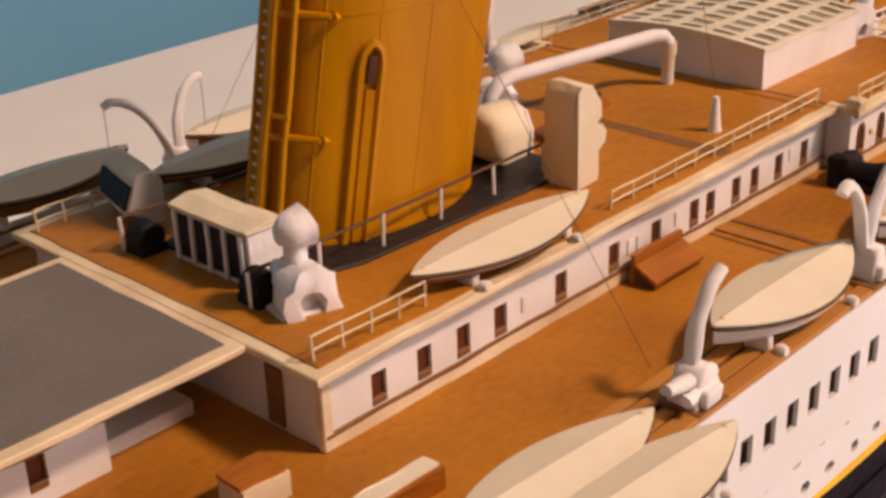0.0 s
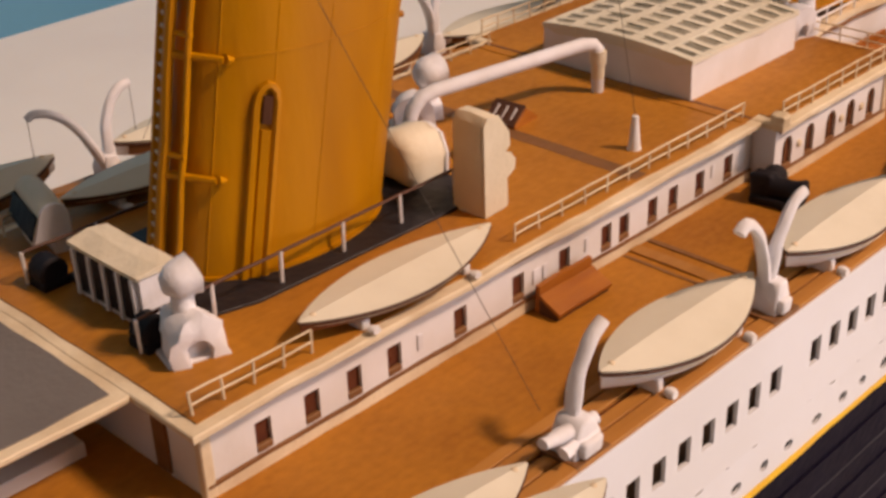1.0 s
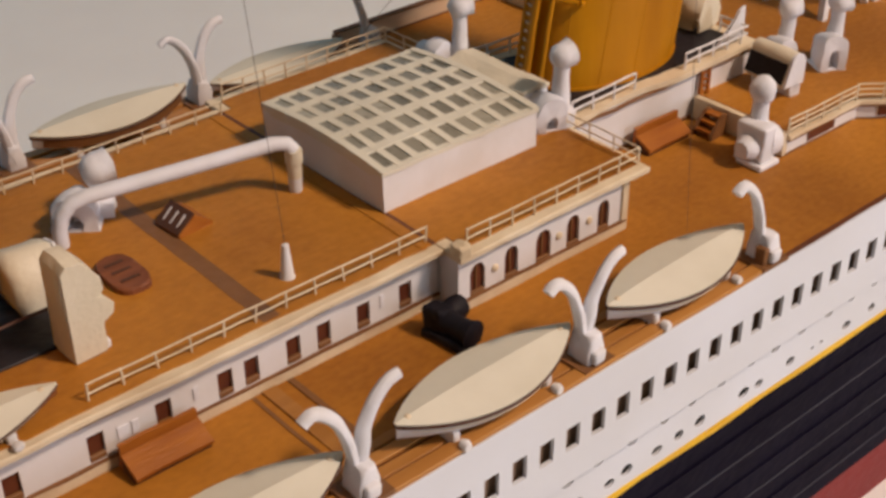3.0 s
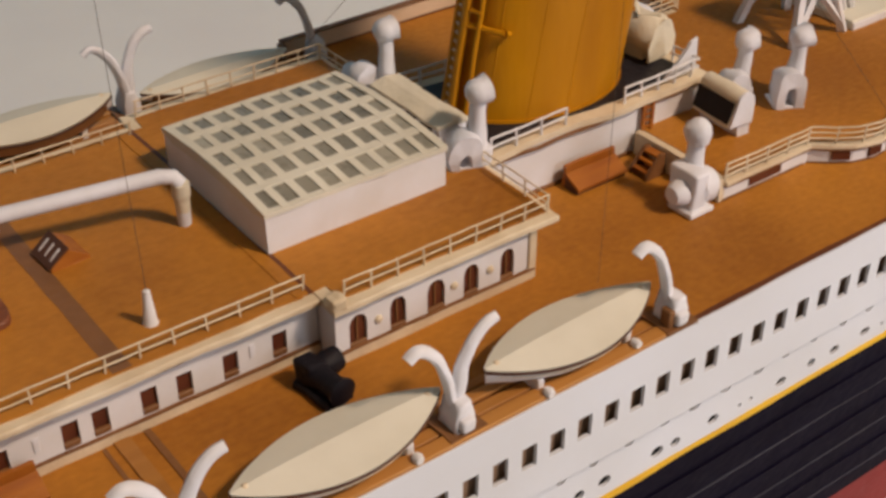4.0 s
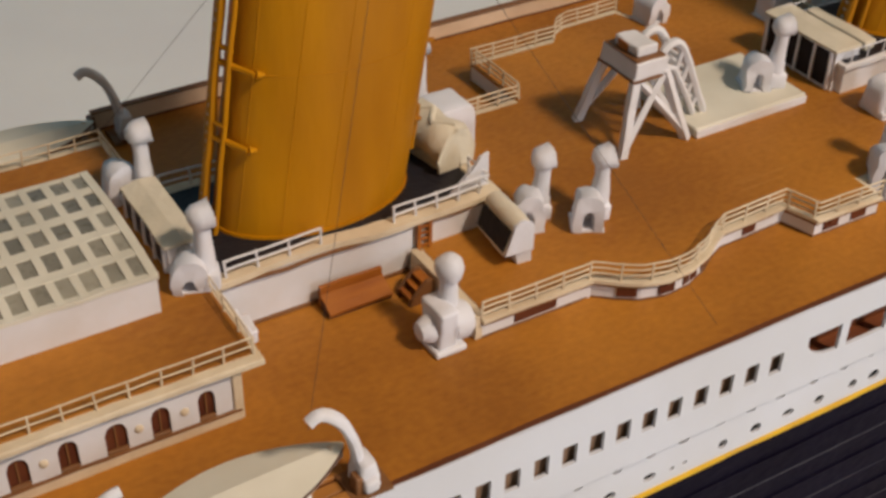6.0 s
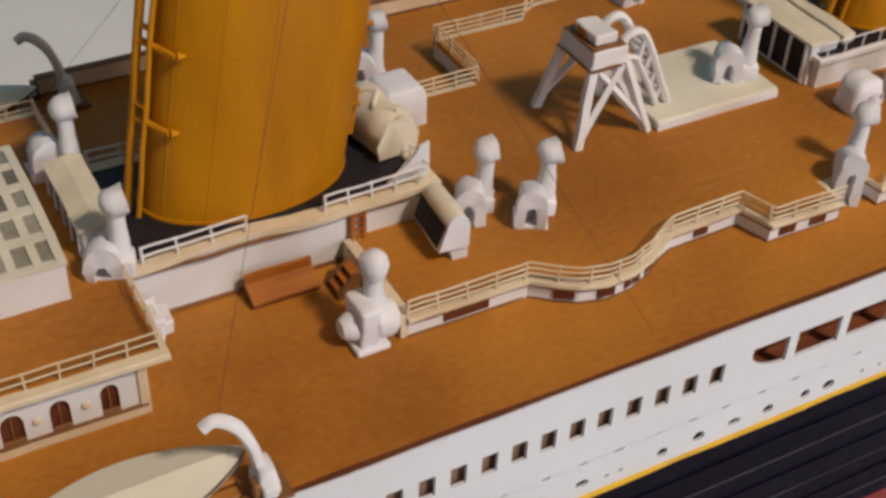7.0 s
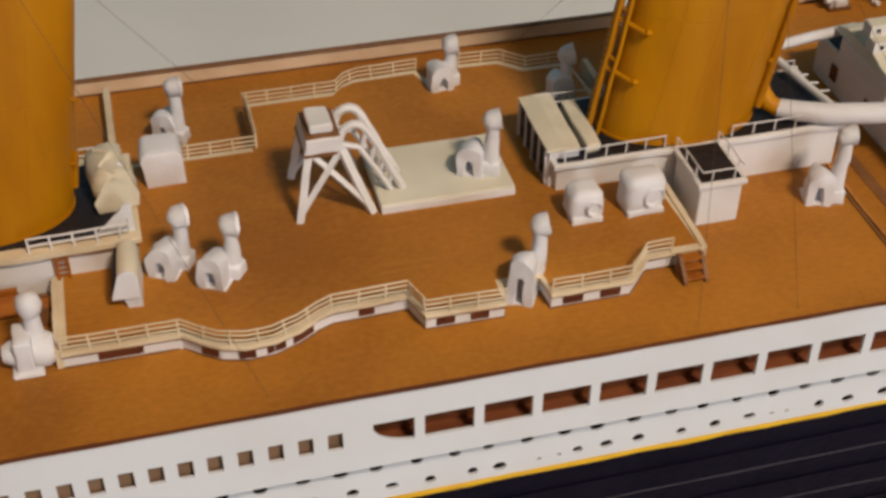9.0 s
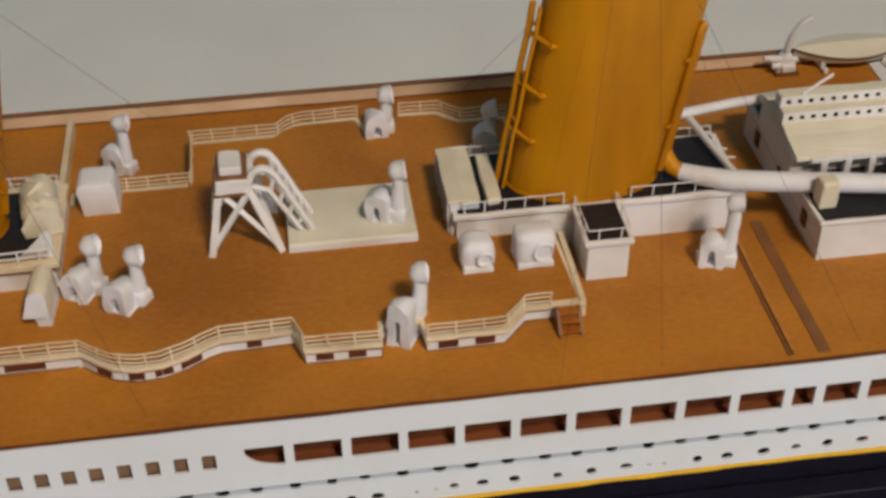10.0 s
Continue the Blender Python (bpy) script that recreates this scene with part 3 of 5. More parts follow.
# low grey-roofed shelter aft
shelter = thing("deckhouse", "low shelter with a matt grey roof and cream edge", "deckhouse", kind="structure")
house_roof(shelter, rect(-6, 14.9, 22.9), 1.95, 2.10, 0.36, GREYR, "matt grey painted roof")
for y, out in ((23.95, -1), (far(23.95), 1)):
    house_side(shelter, -5.5, 11.75, y, 0, 1.95, [(a, a + 0.45, 0.4, 1.5) for a in (-3.4, -0.6, 2.2, 5.0, 7.4, 9.85)], False, out, False)
house_end(shelter, 11.75, 23.95, far(23.95), 0, 1.95, 1)
house_end(shelter, -5.5, 23.95, far(23.95), 0, 1.95, -1)
part("inner_kerb", box(B(), 11.75, 14.3, 24.4, 25.2, 0.0, 0.4, 0.02), WHITE, shelter, "white kerb in the open passage")
eave_line(shelter, -6, 14.8, 23.05, 1.95)

# house under the second funnel
fun_house = thing("deckhouse", "white funnel house with dark roof and cream wavy edge", "deckhouse", kind="structure")
for y, out in ((23.83, -1), (far(23.83), 1)):
    house_side(fun_house, 44.8, 55.3, y, 0, 1.9, [], False, out, False)
house_end(fun_house, 55.3, 23.83, far(23.83), 0, 1.9, 1)
WAVE = [(44.7, 23.6), (46.29, 23.65), (47.58, 23.79), (49.2, 23.8), (50.4, 23.6), (51.6, 23.58), (53.21, 23.62), (55.48, 23.71)]
house_roof(fun_house, WAVE + [(x, far(y)) for x, y in WAVE[::-1]], 1.9, 2.12, 0.55, SLATE, "dark slate funnel platform")
eave_line(fun_house, 44.8, 55.4, 23.7, 1.9)
part("base_line", box(B(), 44.8, 51.9, 23.73, 23.83, 0.0, 0.10), SILL, fun_house)
part("corner_flap", profile_along(B(), [(53.8, 2.12), (55.3, 2.12), (55.3, 3.4), (54.95, 3.3), (54.55, 2.6)], 24.25, 24.38, "y", 0.02), ROUGHW, fun_house, "white triangular flap at the platform corner", wob=0.04, size=0.6, step=0.3)
lad = B()
for x in (52.25, 52.68):
    box(lad, x - 0.06, x + 0.06, 23.62, 23.74, 0.75, 2.1)
for z in (0.95, 1.2, 1.45, 1.7, 1.95):
    box(lad, 52.25, 52.68, 23.64, 23.72, z - 0.03, z + 0.03)
tagged(part("ladder", lad, MAHOG), "red-brown wooden ladder against the funnel house", "ladder")

# low raised deck with the curving edge
BULGE = [(56.4, 19.58), (57.0, 19.1), (57.7, 18.62), (58.6, 18.38), (59.6, 18.45), (60.5, 18.8), (61.3, 19.3), (61.9, 19.55)]
EDGE_A = [(52.15, 19.6)] + BULGE + [(64.8, 19.65), (65.2, 18.42), (68.2, 18.36)]
EDGE_B = [(70.05, 18.4), (73.2, 18.42), (74.25, 19.58), (76.7, 19.6)]
NEAR_EDGE = EDGE_A + [(68.3, 19.45), (69.95, 19.45)] + EDGE_B
FAR_A = [(56.83, 30.34), (60.7, 30.33)]
FAR_B = [(60.65, 33.77), (64.78, 33.78), (65.25, 34.33), (65.92, 34.64), (68.74, 34.71)]
FAR_C = [(70.78, 34.69), (72.71, 34.63), (73.71, 33.71), (75.93, 33.7)]
FAR_EDGE = [(55.3, 29.3), (55.3, 30.4)] + FAR_A + FAR_B + [(69.0, 33.9), (70.6, 33.9)] + FAR_C
LOW = 0.78
low_deck = thing("raised_deck", "low raised wooden deck with a curving white edge", "deck", kind="structure")
loop = NEAR_EDGE + FAR_EDGE[::-1] + [(52.15, 29.3)]
part("edge_wall", prism(B(), loop, 0.0, LOW - 0.14), WHITE, low_deck, "low white edge wall")


def grown(pts, d):
    """Points moved outwards, towards the near side, by d."""
    out = []
    for i, (x, y) in enumerate(pts):
        a, b = pts[max(i - 1, 0)], pts[min(i + 1, len(pts) - 1)]
        t = Vector((b[0] - a[0], b[1] - a[1])).normalized()
        out.append((x + t.y * d, y - t.x * d))
    return out


rim = grown(NEAR_EDGE, 0.14)
far_rim = [(x, y + 0.12) for x, y in FAR_EDGE[2:]]
part("rim", prism(B(), rim + far_rim[::-1] + [(55.28, 30.5), (55.28, 29.3), (52.05, 29.3)], LOW - 0.14, LOW, 0.02), CREAM, low_deck, "cream rim board", wob=0.05, size=1.1, up=0.15)
part("rim_line", prism(B(), [(x, y + 0.05) for x, y in rim] + far_rim[::-1] + [(55.28, 30.4), (55.28, 29.3), (52.1, 29.3)], LOW - 0.23, LOW - 0.141), SILL, low_deck, "brown line under the rim", wob=0.05, size=0.9, up=0.2)
part("foot_line", prism(B(), [(x, y + 0.12) for x, y in rim] + [(76.6, 29.3), (52.3, 29.3)], 0.0, 0.07), SILL, low_deck, wob=0.05, size=0.9, up=0.2)
inn = grown(NEAR_EDGE, -0.22)
part("deck_surface", prism(B(), [(max(min(x, 76.5), 52.4), y) for x, y in inn] + [(min(x, 76.5) - (0.15 if x > 60.6 else 0.25), y - 0.2) for x, y in FAR_EDGE[:1:-1]] + [(55.5, 30.2), (55.5, 29.5), (52.4, 29.5)], LOW - 0.02, LOW + 0.025), DECK, low_deck, "orange-brown wooden surface")
for x0, x1, y0, y1 in ((53.4, 55.0, 19.6, 19.6), (57.05, 57.6, 19.05, 18.68), (58.3, 58.9, 18.42, 18.38), (59.3, 60.0, 18.43, 18.6), (60.3, 61.1, 18.72, 19.18), (62.9, 63.5, 19.6, 19.62), (65.6, 66.3, 18.42, 18.41), (66.9, 67.6, 18.40, 18.38), (70.5, 71.3, 18.4, 18.41), (72.0, 72.8, 18.41, 18.42)):
    d = Vector((x1 - x0, y1 - y0, 0)).normalized()
    nrm = Vector((d.y, -d.x, 0)) * 0.05
    pts = [(x0 + nrm.x, y0 + nrm.y), (x1 + nrm.x, y1 + nrm.y), (x1 - nrm.x, y1 - nrm.y), (x0 - nrm.x, y0 - nrm.y)]
    part("vent_slot", prism(B(), pts, 0.16, 0.50), WINDOW, low_deck, "dark brown slot")

# house under the third funnel, with its jutting lookout
fore_house = thing("deckhouse", "white funnel house with dark roof and jutting box", "deckhouse", kind="structure")
for y, out in ((24.4, -1), (far(24.4), 1)):
    house_side(fore_house, 72.15, 84.75, y, 0, 1.9, [], False, out, False)
house_end(fore_house, 72.15, 24.4, far(24.4), 0, 1.9, -1)
house_end(fore_house, 84.75, 24.4, far(24.4), 0, 1.9, 1)
house_roof(fore_house, rect(72.0, 84.9, 24.25), 1.9, 2.12, 0.22, SLATE, "dark slate funnel platform", WHITE)
for s in (0, 1):
    f = (lambda y: y) if not s else far
    a, b = sorted((f(21.7), f(24.25)))
    part("lookout_box", box(B(), 77.28, 79.1, a, b, 0.0, 1.9, 0.05), WHITE, fore_house, "white jutting box")
    part("lookout_roof", box(B(), 77.13, 79.25, a - 0.12, b, 1.9, 2.12, 0.03), WHITE, fore_house)
    part("lookout_top", box(B(), 77.33, 79.05, a + 0.1, b, 2.10, 2.15), SLATE, fore_house, "dark slate top")

# bridge house forward
bridge = thing("deckhouse", "white bridge house with dark roof and brown windows", "deckhouse", kind="structure")
for y, out in ((21.6, -1), (far(21.6), 1)):
    house_side(bridge, 87.45, 100.0, y, 0, 1.95, [(a, a + 0.5, 0.5, 1.4) for a in (92.0, 94.0, 96.0)], True, out, False)
house_end(bridge, 87.45, 21.6, far(21.6), 0, 1.95, -1)
house_end(bridge, 100.0, 21.6, far(21.6), 0, 1.95, 1)
for y in (23.4, 26.6, far(26.6), far(23.4)):
    part("window", box(B(), 87.36, 87.44, y - 0.28, y + 0.28, 0.55, 1.35, 0.03), WINDOW, bridge, "arched brown window")
house_roof(bridge, rect(87.3, 100.1, 21.45), 1.95, 2.10, 0.18, SLATE, "dark slate roof", WHITE)

# ---- funnels ----
FA, FB, FTOP = 3.43, 2.1, 14.5
AFT = 168  # the side of the funnel, in degrees, that carries the ladder
RAKE = [-0.2]  # each funnel leans a little differently


def ellipse(a, b, n=48):
    return [(a * math.cos(i * math.tau / n), b * math.sin(i * math.tau / n)) for i in range(n)]


def funnel_shell(z0, z1, grow=0.0, steps=6):
    bm = B()
    rings = []
    for k in range(steps + 1):
        z = z0 + (z1 - z0) * k / steps
        rings.append([bm.verts.new((x - RAKE[0] * z, y, z)) for x, y in ellipse(FA + grow, FB + grow)])
    for a, b in zip(rings, rings[1:]):
        for i in range(len(a)):
            bm.faces.new((a[i], a[(i + 1) % len(a)], b[(i + 1) % len(a)], b[i]))
    bm.faces.new(rings[0][::-1])
    bm.faces.new(rings[-1])
    return bm


def on_funnel(deg, z, out=0.0):
    a = radians(deg)
    return ((FA + out) * math.cos(a) - RAKE[0] * z, (FB + out) * math.sin(a), z)


def make_funnel(x, z, box_pipe, forward, black, lean, branches):
    RAKE[0] = -lean
    f = thing("funnel", "tall raked ochre-yellow funnel with ladder, pipes and black top", "funnel", (x, CY, z), group="funnels of the liner")
    part("shell", funnel_shell(0, black), OCHRE, f, smooth=True)
    part("black_top", funnel_shell(black, FTOP, 0.02), BLACK, f, "black painted top", smooth=True)
    part("base_ring", funnel_shell(0, 0.12, 0.06, 1), OCHRE, f, smooth=True)
    part("seam_band", funnel_shell(5.6, 5.66, 0.015, 1), OCHRE, f, smooth=True)
    for d in (207, 236, 262, 300):
        part("plate_seam", tube(B(), [on_funnel(d, k * 1.7 + 0.1, -0.02) for k in range(6)], 0.032, 5), OCHRE, f, "vertical plate seam")
    # ladder up the after side
    lad = part("ladder", B(), OCHRE, f, "ladder with pale rungs")
    for d in (AFT - 4, AFT + 8):
        part("ladder_side", tube(B(), [on_funnel(d, k * 0.9 + 0.1, 0.35) for k in range(10)], 0.10, 6), OCHRE, lad)
    board = B()
    rings = []
    for zz in (0.1, 2.1, 4.1, 6.1, 8.2):
        rings.append([board.verts.new(on_funnel(d, zz, o)) for d, o in ((AFT - 4, 0.24), (AFT + 8, 0.24), (AFT + 8, 0.32), (AFT - 4, 0.32))])
    for a, c in zip(rings, rings[1:]):
        for q in range(4):
            board.faces.new((a[q], a[(q + 1) % 4], c[(q + 1) % 4], c[q]))
    board.faces.new(rings[0][::-1]), board.faces.new(rings[-1])
    part("back_board", board, OCHRE, lad)
    for k in range(26):
        zz = 0.4 + k * 0.31
        part("rung", rod(B(), on_funnel(AFT + 0.2, zz, 0.36), on_funnel(AFT + 4.2, zz, 0.36), 0.055, seg=6), CREAM, lad, "pale rung")
    # pipes on the after quarters, held by brackets
    for d, r, o in ((AFT + 12, 0.14, 0.40), (AFT + 24, 0.09, 0.28)):
        part("steam_pipe", tube(B(), [on_funnel(d, k * 1.25, o + 0.03 * math.sin(k * 2.3 + d)) for k in range(8)], r, 8), OCHRE, f, smooth=True)
    for zz in branches:
        a, b = Vector(on_funnel(AFT + 10, zz + 0.04, 0.44)), Vector(on_funnel(AFT + 44, zz - 0.04, 0.26))
        part("bracket", rod(B(), a, b, 0.12, 0.095, seg=8), OCHRE, f, smooth=True)
        part("bracket_foot", rod(B(), b, on_funnel(AFT + 47, zz - 0.12, 0.02), 0.16, 0.06, seg=6), OCHRE, f)
        part("bracket_clip", rod(B(), on_funnel(AFT + 10, zz + 0.55, 0.42), on_funnel(AFT + 26, zz + 0.53, 0.30), 0.08, seg=8), OCHRE, f, smooth=True)
    if box_pipe:
        # narrow box pipe with a rounded head on the near quarter
        d = 233
        q = [Vector(on_funnel(d - 5, k * 0.63, 0.05)) for k in range(8)]
        e = [Vector(on_funnel(d + 5, k * 0.63, 0.05)) for k in range(8)]
        top = [Vector(on_funnel(d + a, 4.41 + h, 0.05)) for a, h in ((-4, 0.28), (-2, 0.42), (0, 0.47), (2, 0.42), (4, 0.28))]
        part("box_pipe", tube(B(), q + top + e[::-1], 0.12, 6), OCHRE, f, smooth=True)
        part("box_pipe_back", tube(B(), [on_funnel(d, k * 0.63, -0.04) for k in range(7)], 0.2, 6), OCHRE, f)
        # no real hole: the mouth's inner shade is a solid brown tube
        part("box_pipe_mouth", tube(B(), [on_funnel(d, 3.95, 0.0), on_funnel(d, 4.62, 0.0)], 0.18, 6), RAILB, f, "dark brown tube painted as the shaded opening")
    if forward:
        runs = [[Vector(on_funnel(d, k * 0.93 + 0.7, 0.16)) for k in range(8)] for d in (-30, -21)]
        bend = [Vector(on_funnel(d, 7.21 + h, 0.16)) for d, h in ((-29, 0.3), (-25.5, 0.45), (-22, 0.3))]
        part("forward_pipe", tube(B(), runs[0] + bend + runs[1][::-1], 0.17, 8), OCHRE, f, smooth=True)
        # dark tube that colours in the shadow between the two pipe runs
        part("forward_pipe_back", tube(B(), [on_funnel(-25.5, k * 0.93 + 0.7, -0.05) for k in range(8)], 0.2, 6), RAILB, f, "dark brown strip painted as shade between the pipes")
        for zz in (3.0, 6.2):
            part("forward_bracket", rod(B(), on_funnel(-20, zz, 0.3), on_funnel(-40, zz, 0.1), 0.08, seg=6), OCHRE, f)
    else:
        for zz in (2.2, 5.0):
            part("lug", rod(B(), on_funnel(-16, zz, -0.05), on_funnel(-16, zz, 0.22), 0.09, seg=8), OCHRE, f)
        part("short_pipe", tube(B(), [on_funnel(-10, 1.0, 0.06), on_funnel(-10, 2.6, 0.06)], 0.14, 8), OCHRE, f, smooth=True)
    return f


make_funnel(22.03, 2.22, True, False, 8.85, 0.214, (2.75, 5.7, 8.5))
make_funnel(49.72, 2.14, False, False, 10.6, 0.168, (3.3, 5.8))
make_funnel(78.06, 2.14, False, True, 10.6, 0.16, (2.9, 5.1, 7.4))

# slate platform round the first funnel
plat_out = [(16.8, 24.46), (19.3, 23.78), (26.57, 23.59), (27.57, 24.91), (27.57, far(24.91)), (26.57, far(23.59)), (19.3, far(23.78)), (16.8, far(24.46))]
tagged(part("funnel_platform", prism(B(), plat_out, 2.14, 2.24, 0.03), SLATE), "dark slate platform at the foot of a funnel", "platform", kind="structure")


# ---- railings ----
def railing(label, pts, z, h, rails, posts, r=0.028, material=CREAM, post_material=None, group="deck railings"):
    """Rails along points at heights given as parts of h, with a post at each place in posts (running lengths)."""
    rl = thing("railing", label, "railing", (pts[0][0], pts[0][1], z), group=group)
    o = Vector((pts[0][0], pts[0][1]))
    path = [Vector(p) - o for p in pts]
    for k in rails:
        for i in range(len(path) - 1):
            a, b = path[i], path[i + 1]
            part("rail", rod(B(), (a.x, a.y, h * k), (b.x, b.y, h * k), r, seg=6), material, rl, wob=0.03, size=0.9, step=0.5)
    lens = [(b - a).length for a, b in zip(path, path[1:])]
    total = sum(lens)
    n = max(1, round(total / posts))
    for k in range(n + 1):
        s = total * k / n
        i = 0
        while i < len(lens) - 1 and s > lens[i]:
            s -= lens[i]
            i += 1
        p = path[i].lerp(path[i + 1], min(s / lens[i], 1.0))
        lean = 0.05 * math.sin(k * 7.3 + z + pts[0][0])
        part("post", rod(B(), (p.x, p.y, -0.03), (p.x + lean, p.y, h + 0.02), r * 1.15, seg=6), post_material or material, rl)
    return rl


ROOF1, ROOF2 = 2.14, 2.16
LAB = "thin cream hand railing with two rails along a roof edge"
for f in (lambda y: y, far):
    railing(LAB, [(15.25, f(21.15)), (18.6, f(21.1))], ROOF1, 0.62, (0.5, 1.0), 0.9)
    railing(LAB, [(25.75, f(21.15)), (36.65, f(21.15))], ROOF1, 0.52, (0.45, 1.0), 0.95)
    railing(LAB, [(37.35, f(20.15)), (44.75, f(20.15))], ROOF2, 0.60, (0.5, 1.0), 0.95)
    railing(LAB, [(44.75, f(20.15)), (44.8, f(23.4))], ROOF2, 0.60, (0.5, 1.0), 0.95)
    railing("white hand railing beside the funnel platform", [(45.5, f(23.83)), (48.8, f(23.95))], 2.12, 0.62, (0.5, 1.0), 1.0, 0.04, WHITE)
    railing("white hand railing beside the funnel platform", [(51.4, f(23.83)), (55.1, f(23.92)), (55.1, f(25.2))], 2.12, 0.62, (0.5, 1.0), 0.9, 0.04, WHITE)
    railing("white hand railing beside the funnel platform", [(72.5, f(24.45)), (76.85, f(24.5))], 2.12, 0.55, (1.0,), 0.9, 0.03, WHITE)
    railing("white hand railing on the jutting box", [(77.26, f(24.2)), (77.3, f(21.75)), (79.1, f(21.75)), (79.1, f(24.2))], 2.14, 0.55, (1.0,), 1.0, 0.03, WHITE)
    railing("white hand railing beside the funnel platform", [(79.8, f(24.5)), (84.6, f(24.5))], 2.12, 0.55, (1.0,), 1.0, 0.03, WHITE)
    railing("dark brown rail on white posts round the funnel", [(15.95, f(24.05)), (17.75, f(24.05)), (19.95, f(24.07)), (22.15, f(24.1)), (24.35, f(24.12)), (26.6, f(24.12))], 2.22, 0.86, (1.0,), 2.14, 0.045, RAILB, WHITE)
part("deck_kerb", box(B(), 51.95, 52.19, 19.6, 23.7, 0.0, 0.9), CREAM, low_deck, wob=0.04, size=0.9)
part("deck_kerb", box(B(), 54.6, 54.9, 30.5, 36.9, 0.0, 0.75, 0.03), CREAM, low_deck)
for a, b in ((19.55, 24.2), (29.3, 33.8)):
    part("deck_kerb", box(B(), 76.55, 76.8, a, b, 0.0, 0.86), CREAM, low_deck, wob=0.04, size=0.9)
for pts in (EDGE_A, EDGE_B[:3] + [(75.3, 19.6)], FAR_A, FAR_B, FAR_C, [(60.75, 30.5), (60.72, 33.6)]):
    railing("low cream railing with three rails on the raised deck edge", pts, LOW, 0.66, (0.34, 0.67, 1.0), 1.05, 0.036)


# ---- ventilators ----
def make_ventilator(x, y, z, rz, head, body=1.45, width=0.52, rough=0.12, ball=0.43):
    """A wedge-backed arched cowl, open to its front, with a hooded pipe beside it. head: the hood's place from the foot, along the ship."""
    v = thing("ventilator", "white ventilator, arched cowl with a tall hooded pipe", "ventilator", (x, y, z), rz, group="white ventilators")
    SHIFT[0] = x * 3.7
    w, t = width, body - width
    arch = [(-w, 0.0), (-w * 1.02, t * 0.55)] + arc(0, t, w, 170, 10, 9) + [(w * 1.02, t * 0.55), (w, 0.0)]
    hole = [(w * 0.42, 0.0), (w * 0.34, t * 0.6)] + arc(-w * 0.05, t * 0.75, w * 0.28, 15, 165, 7) + [(-w * 0.36, t * 0.6), (-w * 0.40, 0.0)]
    shell = B()
    # outer and inner arch at the mouth, a lower smaller arch at the back
    n = len(arch)
    mouth = [shell.verts.new((a, -0.5, b)) for a, b in arch]
    mid = [shell.verts.new((a * 1.0, 0.05, b * 0.99)) for a, b in arch]
    back = [shell.verts.new((a * 0.72, 0.75, b * 0.80)) for a, b in arch]
    rim = [shell.verts.new((a, -0.52, b)) for a, b in hole[::-1]]
    deep = [shell.verts.new((a * 0.8, 0.1, b * 0.8)) for a, b in hole[::-1]]
    for p, q in ((mouth, mid), (mid, back)):
        for k in range(n - 1):
            shell.faces.new((p[k], p[k + 1], q[k + 1], q[k]))
    m = len(rim)
    for k in range(m - 1):
        shell.faces.new((rim[k], rim[k + 1], deep[k + 1], deep[k]))
    shell.faces.new(deep), shell.faces.new(back)
    step = (n - 1) / (m - 1)
    for k in range(m - 1):
        a, b = round(k * step), round((k + 1) * step)
        shell.faces.new([rim[k], rim[k + 1]] + [mouth[c] for c in range(b, a - 1, -1)])
    part("cowl", shell, ROUGHW, v, smooth=True, wob=rough, size=0.55, step=0.35, sharp=50)
    part("foot", box(B(), -w - 0.05, w + 0.05, -0.45, 0.7, -0.03, 0.10, 0.03), ROUGHW, v, wob=0.04, size=0.5)
    c, si = math.cos(radians(rz)), math.sin(radians(rz))
    px, py, h = head[0] * c + head[1] * si, head[1] * c - head[0] * si, head[2]
    part("pipe", tube(B(), [(px * 0.92, py, 0.0), (px * 0.95, py, body * 0.6), (px, py, h - 0.7), (px, py, h)], [0.37, 0.33, 0.28, 0.27], 12), ROUGHW, v, smooth=True, wob=0.06, size=0.6, step=0.4)
    part("pipe_block", box(B(), px - 0.36, px + 0.36, py - 0.40, py + 0.36, -0.02, 0.62, 0.08, 2), ROUGHW, v, smooth=True, wob=0.09, size=0.45, step=0.3, sharp=60)
    hood = [(0.04, -0.98), (0.55, -0.84), (0.90, -0.45), (1.0, 0.0), (1.02, 0.55), (1.08, 0.72), (0.94, 0.74), (0.72, 0.45), (0.3, 0.3)]
    part("head", turned(B(), [(r * ball, d * ball) for r, d in hood], (px, py, h), 14, pose(0, 0, 0, 0, 82, -rz - 8)), ROUGHW, v, "round hood with an open lipped face", smooth=True, wob=0.07, size=0.4, step=0.3, sharp=48)
    return v


for spot in ((16.79, 23.21, ROOF1, -15, (0.02, 0.15, 1.9), 1.2, 0.70, 0.24, 0.47), (44.42, 23.97, ROOF2, -20, (0.48, -0.16, 2.5), 1.2, 0.52, 0.16, 0.44),
             (56.22, 23.11, LOW, -30, (0.72, 0.30, 2.33)), (57.97, 22.06, LOW, -30, (0.74, 0.34, 2.36)),
             (69.02, 26.02, 1.2, -25, (0.80, -0.22, 2.55), 1.45), (69.16, 19.24, 0.0, -30, (0.80, 0.62, 2.95), 2.2, 0.46), (57.16, 33.24, 0.0, -25, (0.5, -0.3, 2.75), 1.5), (69.52, 33.2, LOW, 5, (0.55, 0.2, 2.0), 1.3),
             (82.91, 22.21, 0.0, -15, (0.72, -0.18, 3.2), 1.6), (44.25, 29.5, ROOF2, 0, (0.68, -0.6, 2.65), 1.4), (74.4, 30.79, LOW, 0, (0.25, 0.0, 2.35), 1.5)):
    make_ventilator(*spot)
SHIFT[0] = 0.0


